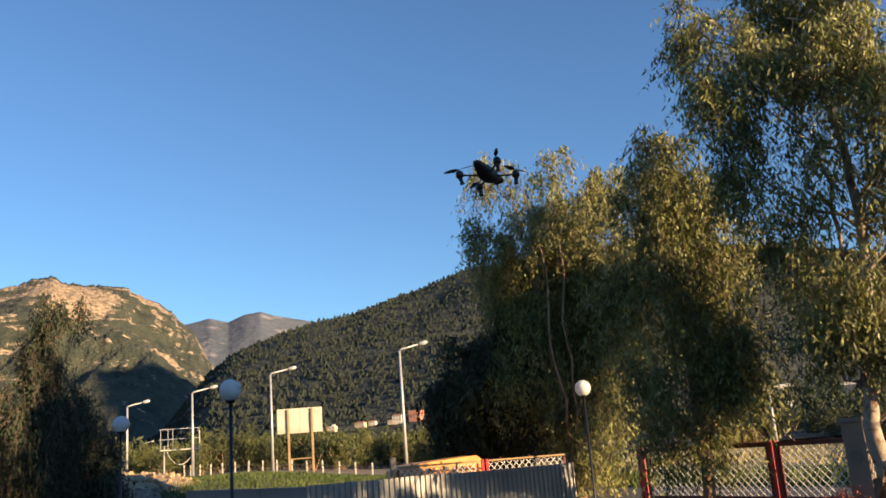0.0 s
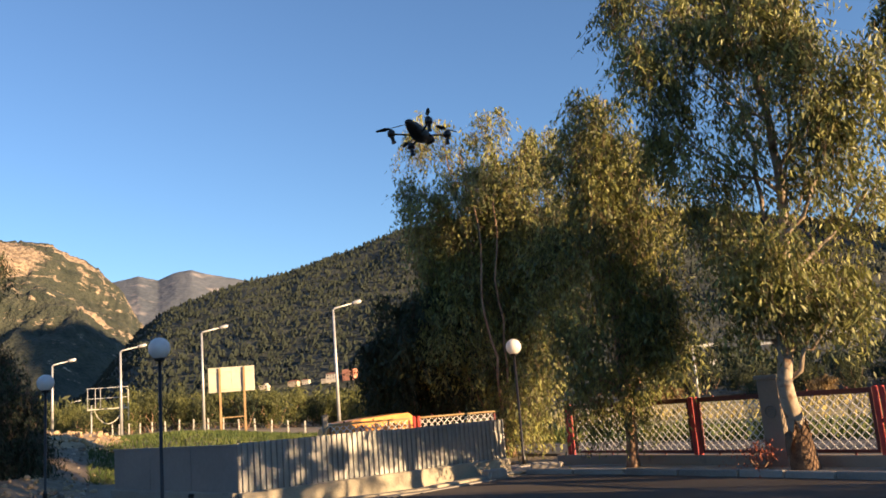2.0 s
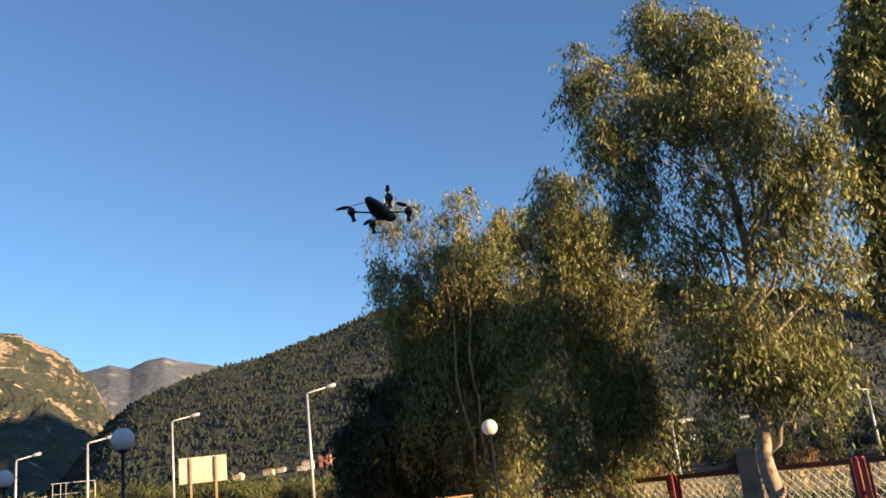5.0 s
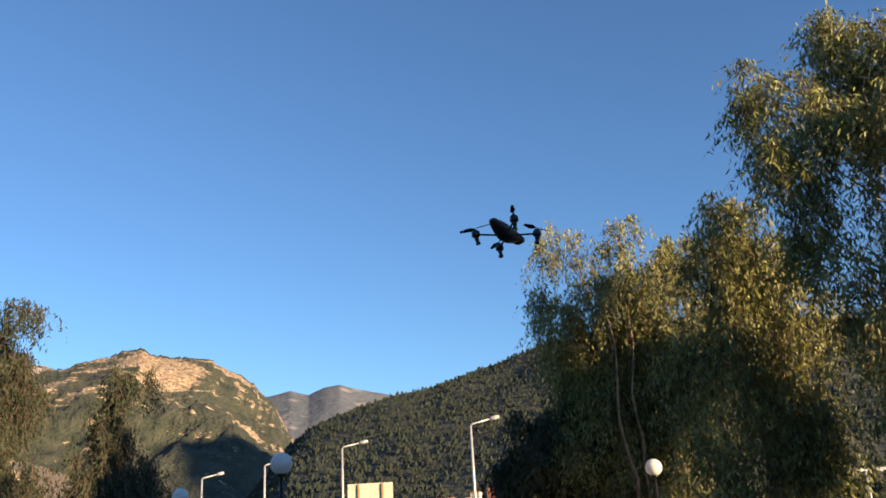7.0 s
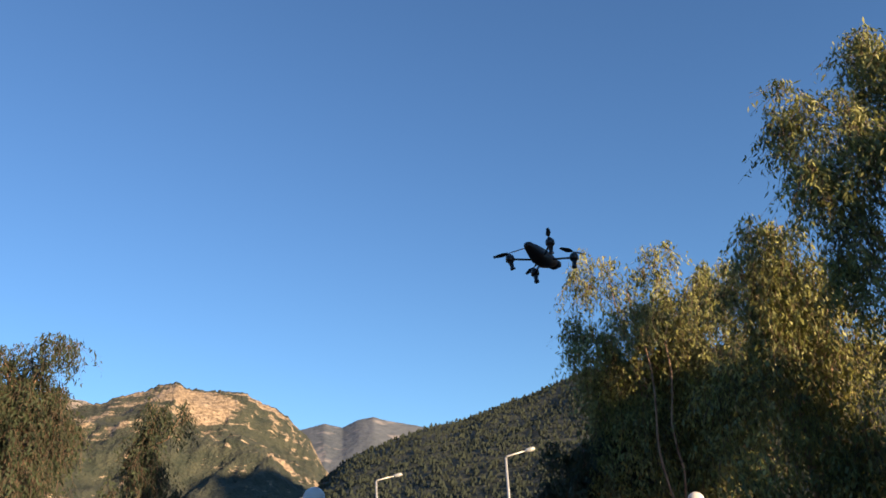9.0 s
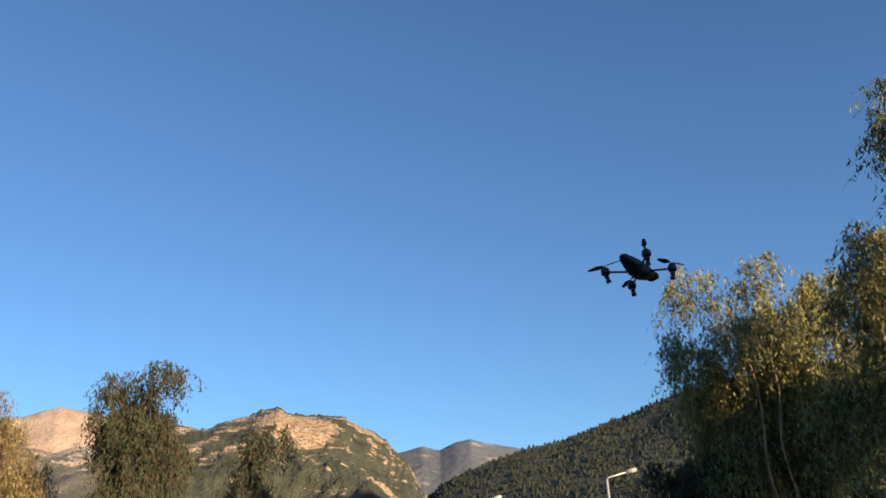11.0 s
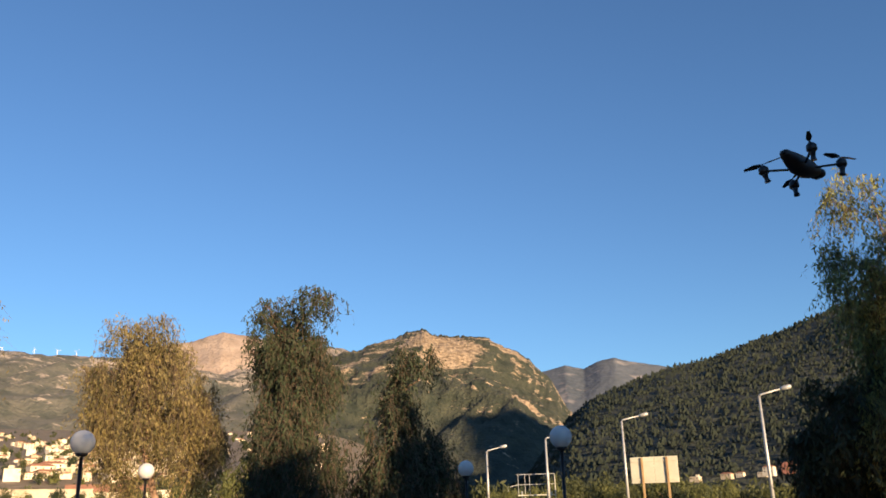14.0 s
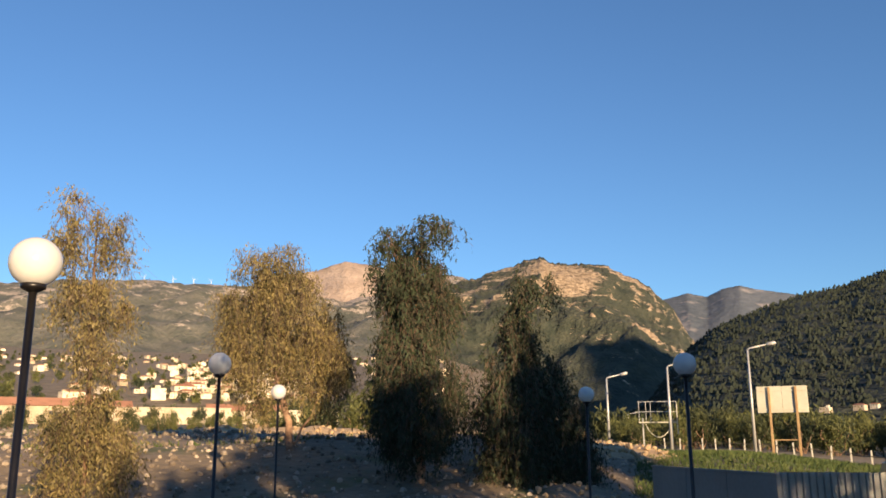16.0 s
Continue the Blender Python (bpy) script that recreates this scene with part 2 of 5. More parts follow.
class Shape:
    """Vertices and faces gathered for one mesh."""

    def __init__(self):
        self.v, self.f = [], []

    def add(self, verts, faces):
        k = len(self.v)
        self.v += [tuple(p) for p in verts]
        self.f += [tuple(i + k for i in face) for face in faces]
        return self

    def box(self, c, s, turn=0.0, edge=0.0):
        """A box round c of size s, turned about z by degrees, its upright and top edges cut by edge."""
        x, y, z = s[0] / 2, s[1] / 2, s[2] / 2
        e = min(edge, x * 0.9, y * 0.9, z * 0.9)
        co, si = math.cos(radians(turn)), math.sin(radians(turn))

        def put(px, py, pz):
            return (c[0] + px * co - py * si, c[1] + px * si + py * co, c[2] + pz)
        if e <= 0:
            vs = [put(px, py, pz) for pz in (-z, z) for px, py in ((-x, -y), (x, -y), (x, y), (-x, y))]
            return self.add(vs, [(3, 2, 1, 0), (4, 5, 6, 7), (0, 1, 5, 4), (1, 2, 6, 5), (2, 3, 7, 6), (3, 0, 4, 7)])
        ring = [(-x + e, -y), (x - e, -y), (x, -y + e), (x, y - e), (x - e, y), (-x + e, y), (-x, y - e), (-x, -y + e)]
        vs = [put(px, py, -z) for px, py in ring] + [put(px, py, z - e) for px, py in ring]
        vs += [put(px * (x - e) / x, py * (y - e) / y, z) for px, py in ring]
        fs = [tuple(range(7, -1, -1)), tuple(range(16, 24))]
        for k in (0, 8):
            fs += [(k + i, k + (i + 1) % 8, k + 8 + (i + 1) % 8, k + 8 + i) for i in range(8)]
        return self.add(vs, fs)

    def tube(self, points, radii, n=8, caps=True):
        pts = [Vector(p) for p in points]
        vs, fs = [], []
        for i, p in enumerate(pts):
            way = (pts[min(i + 1, len(pts) - 1)] - pts[max(i - 1, 0)]).normalized()
            side = way.cross(Vector((0, 0, 1)) if abs(way.z) < 0.9 else Vector((0, 1, 0))).normalized()
            up = side.cross(way)
            r = radii[i] if isinstance(radii, (list, tuple)) else radii
            vs += [p + r * (math.cos(2 * math.pi * k / n) * side + math.sin(2 * math.pi * k / n) * up) for k in range(n)]
        for i in range(len(pts) - 1):
            fs += [(i * n + k, (i + 1) * n + k, (i + 1) * n + (k + 1) % n, i * n + (k + 1) % n) for k in range(n)]
        if caps:
            fs += [tuple(range(n)), tuple(range((len(pts) - 1) * n + n - 1, (len(pts) - 1) * n - 1, -1))]
        return self.add(vs, fs)

    def ball(self, c, r, rings=16, sides=24, squash=1.0):
        vs = [(c[0], c[1], c[2] - r * squash)]
        for i in range(1, rings):
            a = math.pi * i / rings - math.pi / 2
            vs += [(c[0] + r * math.cos(a) * math.cos(2 * math.pi * k / sides), c[1] + r * math.cos(a) * math.sin(2 * math.pi * k / sides),
                    c[2] + r * squash * math.sin(a)) for k in range(sides)]
        vs.append((c[0], c[1], c[2] + r * squash))
        fs = [(0, 1 + (k + 1) % sides, 1 + k) for k in range(sides)]
        for i in range(rings - 2):
            a = 1 + i * sides
            fs += [(a + k, a + (k + 1) % sides, a + sides + (k + 1) % sides, a + sides + k) for k in range(sides)]
        a = 1 + (rings - 2) * sides
        fs += [(a + k, a + (k + 1) % sides, len(vs) - 1) for k in range(sides)]
        return self.add(vs, fs)


def mesh_of(name, shape, material, smooth=False):
    me = bpy.data.meshes.new(name)
    me.from_pydata(shape.v, [], shape.f)
    me.materials.append(material)
    if smooth:
        me.polygons.foreach_set("use_smooth", [True] * len(me.polygons))
    me.update()
    return me


def part(name, shape, material, parent=None, label="", smooth=False):
    """One mesh object under a thing or under a part."""
    ob = new(name, mesh_of(name, shape, material, smooth))
    if parent is not None:
        ob.parent = parent
    return tagged(ob, label)


def piece(name, me, parent, m):
    """A repeated part that shares its mesh."""
    ob = new(name, me)
    ob.parent = parent
    ob.matrix_basis = m
    return ob


def thing(name, m, label, category, group="", kind=""):
    ob = new(name)
    ob.matrix_basis = m
    ob.empty_display_size = 0.2
    return tagged(ob, label, category, group, kind)


def smooth_step(v, a, b):
    k = min(1.0, max(0.0, (v - a) / (b - a)))
    return k * k * (3 - 2 * k)


def bearing(az, r, z=0.0):
    """A point r metres out, az degrees to the left of +y."""
    return Vector((-r * math.sin(radians(az)), r * math.cos(radians(az)), z))


def height(x, y):
    """The ground's height: level road, a rubble bank and the village slope to the left, a grassy rise behind the sheet fence."""
    r = math.hypot(x, y)
    az = math.degrees(math.atan2(-x, y))
    left = smooth_step(az, 17, 27) * (1 - smooth_step(az, 120, 150))
    mid = smooth_step(az, -7, 0) * (1 - left) * (1 - smooth_step(az, 120, 150))
    right = (1 - smooth_step(az, -9, -4)) * smooth_step(az, -75, -60)
    z = 1.75 * left * smooth_step(r, 23.5, 35) + (0.35 + 0.75 * smooth_step(az, 5, 15)) * mid * smooth_step(r, 25, 44)
    z += right * (2.6 * smooth_step(r, 55, 105) + 0.068 * max(0.0, r - 110) * (1 - 0.5 * smooth_step(r, 300, 600)))
    z += left * 0.5 * noise.noise((x * 0.13, y * 0.13, 3)) * smooth_step(r, 24, 30) * (1 - smooth_step(r, 120, 200))
    z += 0.06 * noise.noise((x * 0.5, y * 0.5, 1)) * smooth_step(r, 23, 28)
    far = smooth_step(az, 20, 34) * (1 - smooth_step(az, 110, 140))
    z += far * (0.024 * min(max(0.0, r - 40), 210) + 0.11 * max(0.0, r - 250) * smooth_step(r, 250, 420))
    z += -0.02
    return z


# ---- ground and mountains ----
shape = Shape()
radii = [0.0] + [1.5 * k for k in range(1, 10)] + [15 + 0.7 * k for k in range(0, 50)]
while radii[-1] < 4600:
    radii.append(radii[-1] * 1.07)
SIDES = 288
for r in radii[1:]:
    for k in range(SIDES):
        p = bearing(360 * k / SIDES, r)
        shape.v.append((p.x, p.y, height(p.x, p.y)))
shape.v.append((0, 0, -0.02))
last = len(shape.v) - 1
shape.f += [(k, (k + 1) % SIDES, last) for k in range(SIDES)]
for i in range(len(radii) - 2):
    a, b = i * SIDES, (i + 1) * SIDES
    shape.f += [(b + k, b + (k + 1) % SIDES, a + (k + 1) % SIDES, a + k) for k in range(SIDES)]
ground = part("ground", shape, M_SOIL, smooth=True)
tagged(ground, "dry stony soil with patches of weeds", "ground", kind="structure")


def mountain(name, profile, far, near, back, material, rough, label, steps=150, rows=60, seed=0, bulge=0.85, cliff=0.0):
    """A mountain side: its skyline as bearings and angles above level, its foot and its crest at their distances."""
    azs = [p[0] for p in profile]
    a0, a1 = max(azs), min(azs)
    sh = Shape()
    for i in range(steps + 1):
        az = a0 + (a1 - a0) * i / steps
        el = float(np.interp(-az, [-p[0] for p in profile], [p[1] for p in profile]))
        crest = 1.65 + far * math.tan(radians(el))
        jag = rough * 0.065 * noise.fractal((az * 0.9, seed, 0.5), 0.7, 2.0, 5)
        for j in range(rows + 1):
            s = j / rows * 1.35
            if s <= 1:
                r = near + (far - near) * s
                z = -6 + (crest + 6) * s ** bulge + jag * s ** 8
                amp = max(0.02, math.sin(math.pi * s)) ** 0.8
            else:
                r = far + (back - far) * (s - 1) / 0.35
                z = (crest + jag) * (1 - ((s - 1) / 0.35) ** 1.5) - 3
                amp = 0.2
            p = bearing(az, r)
            warp = noise.noise((p.x / far * 5, p.y / far * 5, seed + 40)) * 0.35
            q = (p.x / far * 6.5 + warp, p.y / far * 5 - warp, seed + z / far * 4)
            z += rough * amp * (0.42 * noise.ridged_multi_fractal(q, 0.9, 2.1, 7, 1.0, 2.0) - 0.4)
            if cliff and s < 1:
                step = cliff * (1 + 0.5 * noise.noise((p.x / far * 7, p.y / far * 7, seed + 9)))
                k = (z / step) % 1.0
                z += step * (smooth_step(k, 0.4, 0.8) - k) * 0.5 * smooth_step(s, 0.25, 0.5)
            sh.v.append((p.x, p.y, z))
    w = rows + 1
    sh.f = [(i * w + j, (i + 1) * w + j, (i + 1) * w + j + 1, i * w + j + 1) for i in range(steps) for j in range(rows)]
    ob = part(name, sh, material, smooth=True)
    tagged(ob, label, "mountain", kind="structure")
    return ob, sh, w


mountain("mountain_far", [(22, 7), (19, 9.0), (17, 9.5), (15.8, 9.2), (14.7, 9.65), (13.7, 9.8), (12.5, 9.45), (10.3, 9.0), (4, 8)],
         4200, 2900, 4700, M_HAZY_ROCK, 60, "distant bare rock mountain with haze in its blue-grey colour", seed=3)
mountain("mountain_ridge", [(95, 8), (75, 8.6), (61, 9.45), (56.5, 10.0), (52.8, 10.15), (47.8, 10.2), (44.2, 10.1), (41.9, 9.6), (40, 9.3), (38.5, 9.6), (35, 10.6), (33, 11.2), (30, 10.4), (26, 8)],
         3300, 1500, 4300, M_RIDGE, 150, "long dry hillside ridge with bare pale patches", 220, seed=8)
M_PALE = surface("pale_bare_summit", (0.3, 0.22, 0.17), (0.5, 0.38, 0.3), 0.95, 0.008, 0.06, 0.8, reach=14, third=((0.2, 0.17, 0.13), 0.6))
mountain("mountain_bare", [(49, 7), (46, 10.2), (44.2, 11.0), (41.9, 11.3), (40, 12.0), (38.5, 11.8), (35.5, 11.3), (32, 9.5), (29, 7)],
         3900, 2600, 4500, M_PALE, 60, "distant bare summit of pale pinkish rock", 120, seed=17)
M_SCRUB = scrub_rock("scrub_and_rock", [(bearing(26.0, 2080, 420), 105), (bearing(24.4, 2020, 375), 90), (bearing(20.6, 2130, 385), 60), (bearing(17.7, 1720, 200), 55),
                                         (bearing(20.0, 1720, 208), 45), (bearing(31.6, 2050, 390), 60)])
mountain("mountain_peak", [(40, 4), (36, 8.6), (32.6, 10.6), (30.7, 11.0), (28, 11.75), (26.6, 12.15), (25.5, 11.75), (22.3, 11.5), (20.8, 10.8), (19.4, 9.9), (18.2, 8.7), (16.9, 6.5), (14, 3)],
         2200, 1250, 3000, M_SCRUB, 130, "scrub-covered mountain with sunlit ochre cliffs", 300, 130, seed=12, bulge=0.95, cliff=14)
# Out of sight; added only to throw shadow over the peak's foot.
mountain("mountain_sunward", [(-81.5, 5.0), (-88.5, 14.6), (-90.5, 19.2), (-92.4, 20.6), (-96.5, 21.4), (-98.7, 14.0), (-101.5, 3.0)], 2050, 1200, 2700, M_RIDGE, 60,
         "unseen steep mountain added to shade the foot of the peak", 80, 40, seed=31)
hill, hill_shape, hill_w = mountain("hill_wooded", [(24, 0.3), (20, 2.2), (17, 6.0), (15.1, 7.3), (12.2, 8.3), (10.3, 8.85), (7.6, 9.25), (5.4, 9.95), (3, 10.65), (-0.6, 11.8), (-8, 12.6), (-15, 12.0), (-24, 10.2), (-30, 8.7), (-34, 6.9), (-45, 5), (-65, 4), (-95, 3)],
         900, 330, 1700, M_FOREST_SOIL, 14, "dark pine-wooded hill in grazing light", 260, 60, seed=21, bulge=0.9)

# pines on the wooded hill
rng = np.random.default_rng(4)
forest = Shape()
for k in range(31000):
    i, j = int(rng.integers(0, 175)), int(rng.integers(5, 45))
    a, b = hill_shape.v[i * hill_w + j], hill_shape.v[(i + 1) * hill_w + j + 1]
    u = rng.random()
    p = Vector(a).lerp(Vector(b), u)
    if noise.noise((p.x * 0.012, p.y * 0.012, 5)) < -0.42:
        continue
    h = 1.2 + 3.4 * rng.random() ** 2.4
    w = h * (0.24 + 0.2 * rng.random())
    n = 4
    t0 = rng.random() * 6
    base = [(p.x + w * (0.7 + 0.5 * rng.random()) * math.cos(t0 + 6.283 * q / n), p.y + w * math.sin(t0 + 6.283 * q / n), p.z + h * (0.12 + 0.15 * rng.random())) for q in range(n)]
    mid = [(p.x + 0.75 * w * math.cos(t0 + 0.5 + 6.283 * q / n), p.y + 0.75 * w * math.sin(t0 + 0.5 + 6.283 * q / n), p.z + h * (0.45 + 0.4 * rng.random())) for q in range(n)]
    fs = [(q, (q + 1) % n, n + (q + 1) % n, n + q) for q in range(n)] + [(n + q, n + (q + 1) % n, 2 * n) for q in range(n)]
    forest.add(base + mid + [(p.x, p.y, p.z + h)], fs)
tagged(part("pine_forest", forest, M_PINE), "dark green pine trees over the hillside", "forest", kind="stuff")

# ---- road, kerbs, walls ----
KERB = [(-30.0, 27.5), (-14.0, 20.0), (-7.7, 16.9), (-4.1, 15.15), (-1.8, 15.15), (0.13, 16.3), (2.45, 18.3), (4.1, 16.5), (5.55, 14.5), (7.0, 12.4), (14.0, 2.0), (24.0, -13.0)]
shape = Shape()
shape.v = [(x, y, 0.004) for x, y in KERB] + [(24, -40, 0.004), (-45, -40, 0.004), (-45, 27.5, 0.004)]
n = len(shape.v)
shape.v += [(x, y, -0.3) for x, y, z in shape.v]
shape.f = [tuple(range(n - 1, -1, -1))] + [(k, (k + 1) % n, n + (k + 1) % n, n + k) for k in range(n)]
tagged(part("road", shape, M_ASPHALT), "dark worn asphalt yard with faint tracks", "road", kind="structure")

kerb_line = tagged(new("kerb"), "row of pale concrete kerb stones", "kerb", kind="structure")
shape = Shape()
shape.box((0, 0, 0), (0.98, 0.16, 0.34), edge=0.02)
kerb_mesh = mesh_of("kerb_stone", shape, M_KERB)
rng = np.random.default_rng(9)
for (x0, y0), (x1, y1) in zip(KERB[1:-1], KERB[2:]):
    length = math.hypot(x1 - x0, y1 - y0)
    count = max(1, round(length))
    for k in range(count):
        u = (k + 0.5) / count
        m = pose(x0 + (x1 - x0) * u, y0 + (y1 - y0) * u, -0.07 - (0.09 if -3.6 < x0 + (x1 - x0) * u < 2.3 else 0.0) + 0.025 * rng.random(), 0, 0, math.degrees(math.atan2(y1 - y0, x1 - x0)) + rng.normal() * 0.6)
        piece("kerb_stone", kerb_mesh, kerb_line, m @ Matrix.Diagonal((length / count, 1, 1, 1)))

# pavement strip between the kerb and the fences
shape = Shape()
inner = KERB[3:]
outer = [(-3.3, 15.62), (-1.9, 15.75), (-0.2, 16.8), (2.6, 19.6), (4.9, 17.3), (6.3, 15.3), (7.7, 13.1), (14.7, 2.4), (24.7, -12.6)]
shape.v = [(x, y, 0.018 if x < 2 else 0.05 if x < 3 else 0.09) for x, y in inner + outer]
n = len(inner)
shape.f = [(k, k + 1, n + k + 1, n + k) for k in range(n - 1)]
tagged(part("pavement", shape, M_CONCRETE), "dusty concrete pavement strip", "pavement", kind="structure")


def along(p0, p1, u):
    return (p0[0] + (p1[0] - p0[0]) * u, p0[1] + (p1[1] - p0[1]) * u)


def wall_run(sh, p0, p1, thick, z0, z1, edge=0.015):
    mid = along(p0, p1, 0.5)
    sh.box((mid[0], mid[1], (z0 + z1) / 2), (math.hypot(p1[0] - p0[0], p1[1] - p0[1]), thick, z1 - z0),
           math.degrees(math.atan2(p1[1] - p0[1], p1[0] - p0[0])), edge)


CORNER, LEFT_END, RIGHT_END = (-3.05, 15.6), (-6.45, 19.3), (2.1, 18.85)
shape = Shape()
wall_run(shape, LEFT_END, (CORNER[0] - 0.05, CORNER[1] + 0.06), 0.2, -0.3, 0.34)
tagged(part("wall_side", shape, M_CONCRETE), "low grey concrete base wall under a flat sheet fence", "wall", kind="structure")
shape = Shape()
wall_run(shape, CORNER, RIGHT_END, 0.24, -0.3, 0.33)
tagged(part("wall_front", shape, M_PALECON), "low pale concrete base wall under a corrugated fence", "wall", kind="structure")
shape = Shape()
wall_run(shape, (-2.9, 15.45), (0.3, 16.75), 0.26, -0.2, 0.05, 0.02)
wall_run(shape, (0.4, 16.85), (2.3, 18.5), 0.26, -0.2, 0.07, 0.02)
tagged(part("footing", shape, M_PALECON), "rough concrete footing along the fence base", "footing", kind="structure")

# fence of sheet metal: flat side, corrugated front
fence_a = thing("sheet_fence", pose(0, 0, 0), "fence of grey painted flat metal sheets on a base wall", "fence")
for k in range(3):
    a, b = along(LEFT_END, CORNER, k / 3 + 0.002), along(LEFT_END, CORNER, (k + 1) / 3 - 0.002)
    shape = Shape()
    wall_run(shape, a, b, 0.02, 0.345, 1.15, 0.003)
    part("panel", shape, M_FLAT_SHEET, fence_a)
shape = Shape()
wall_run(shape, LEFT_END, CORNER, 0.05, 1.152, 1.18, 0.005)
part("top_rail", shape, M_FLAT_SHEET, fence_a)

fence_b = thing("corrugated_fence", pose(0, 0, 0), "fence of upright corrugated galvanised sheets on a base wall", "fence")
way = Vector((RIGHT_END[0] - CORNER[0], RIGHT_END[1] - CORNER[1], 0))
LENGTH = way.length
way.normalize()
out = Vector((way.y, -way.x, 0))
RIB = 0.112
ribs = int(LENGTH / RIB)
rng = np.random.default_rng(2)
per = 9
for s0 in range(0, ribs, per):
    shape = Shape()
    top = 1.19 - 0.05 * s0 / ribs + 0.02 * rng.random()
    base = Vector((CORNER[0], CORNER[1], 0)) + way * (s0 * RIB) + out * (0.004 * (s0 // per % 2))
    prof = []
    for k in range(min(per, ribs - s0)):
        for u, d in ((0.0, 0.0), (0.055, 0.0), (0.068, 0.034), (0.098, 0.034)):
            prof.append((k * RIB + u, d))
    prof.append((min(per, ribs - s0) * RIB - 0.001, 0.0))
    for u, d in prof:
        for z in (0.335, top):
            shape.v += [tuple(base + way * u + out * d + Vector((0, 0, z))), tuple(base + way * u + out * (d - 0.004) + Vector((0, 0, z)))]
    for k in range(len(prof) - 1):
        a, b = 4 * k, 4 * k + 4
        shape.f += [(a, b, b + 2, a + 2), (b + 1, a + 1, a + 3, b + 3), (a + 2, b + 2, b + 3, a + 3)]
    part("corrugated_sheet", shape, M_SHEET, fence_b)
for z in (0.5, 1.05):
    shape = Shape()
    a, b = Vector((*CORNER, 0)) - out * 0.04, Vector((*RIGHT_END, 0)) - out * 0.04
    wall_run(shape, a[:2], b[:2], 0.04, z, z + 0.04, 0.004)
    part("back_rail", shape, M_GALV, fence_b)

# low wall, pillar and lattice fence
F0, FW = Vector((3.6, 19.0, 0)), Vector((0.555, -0.832, 0))
FTURN = math.degrees(math.atan2(FW.y, FW.x))


def on_fence(u, z=0.0, off=0.0):
    return F0 + FW * u + Vector((FW.y, -FW.x, 0)) * -off + Vector((0, 0, z))


shape = Shape()
wall_run(shape, on_fence(-0.45)[:2], on_fence(26)[:2], 0.22, -0.3, 0.27)
tagged(part("wall_fence", shape, M_PLASTER), "low brownish rendered wall under the lattice fence", "wall", kind="structure")
pillar = thing("gate_pillar", pose(*on_fence(5.12), 0, 0, FTURN), "square plastered pillar with a round emblem", "pillar")
part("shaft", Shape().box((0, 0, 0.66), (0.42, 0.42, 1.84), 0, 0.02), M_PLASTER, pillar)
part("cap", Shape().box((0, 0, 1.615), (0.48, 0.48, 0.07), 0, 0.015), M_CONCRETE, pillar)
shape = Shape()
ring = [(0.1 * math.cos(a), -0.222, 1.02 + 0.1 * math.sin(a)) for a in [6.283 * k / 20 for k in range(21)]]
shape.tube(ring, 0.012, 6, False)
shape.box((0.0, -0.216, 1.02), (0.1, 0.012, 0.02)).box((0.0, -0.216, 1.06), (0.08, 0.012, 0.02)).box((0.0, -0.216, 0.98), (0.08, 0.012, 0.02))
part("emblem", shape, M_CONCRETE, pillar, "raised round emblem")


def lattice_panel(u0, u1, stand=None, label="white diagonal lattice panel in a dark red steel frame"):
    w = u1 - u0
    ob = thing("lattice_fence_panel", stand or pose(*on_fence(u0), 0, 0, FTURN), label, "fence panel", "lattice fence panels")
    z0, z1 = 0.33, 1.27
    for z, tall in ((z0, 0.055), (z1 + 0.015, 0.085)):
        part("rail", Shape().box((w / 2, 0, z), (w, 0.05, tall if stand is None else 0.04), 0, 0.008), M_DARK_RED if stand is None else M_WOODPOST, ob)
    sh = Shape()
    for k in range(max(2, int(w / 0.7))):
        x = 0.35 + k * 0.7
        if x < w - 0.1:
            sh.box((x, 0, z1 + 0.05), (0.035, 0.035, 0.07), 0, 0.006).box((x, 0, z0 - 0.035), (0.035, 0.035, 0.06), 0, 0.006)
    tagged(part("stub", sh, M_DARK_RED, ob), kind="stuff")
    for x in (0.02, w - 0.02):
        part("stile", Shape().box((x, 0, (z0 + z1) / 2), (0.05, 0.045, z1 - z0 - 0.056), 0, 0.006), M_DARK_RED, ob)
    sh = Shape()
    h = z1 - z0 - 0.05
    step = 0.155
    for lean in (1, -1):
        x = -h
        while x < w + h:
            a = x if lean > 0 else x + h
            b = a + lean * h
            za, zb = z0 + 0.025, z1 - 0.025
            lo, hi = (a, b) if lean > 0 else (b, a)
            ta, tb = 0.0, 1.0
            if min(a, b) < 0.04 or max(a, b) > w - 0.04:
                cuts = sorted(((0.04 - a) / (b - a), (w - 0.04 - a) / (b - a)))
                ta, tb = max(0.0, cuts[0]), min(1.0, cuts[1])
            if tb - ta > 0.05:
                pa = (a + (b - a) * ta, -0.006 * lean, za + (zb - za) * ta)
                pb = (a + (b - a) * tb, -0.006 * lean, za + (zb - za) * tb)
                sh.tube([pa, pb], 0.0095, 4, False)
            x += step
    part("lattice", sh, M_LATTICE, ob)
    return ob


for u0, u1 in ((0.1, 3.24), (3.46, 4.88), (5.36, 6.82), (7.06, 10.4), (10.6, 14.0), (14.2, 17.6), (17.8, 21.2), (21.4, 24.8)):
    lattice_panel(u0, u1)


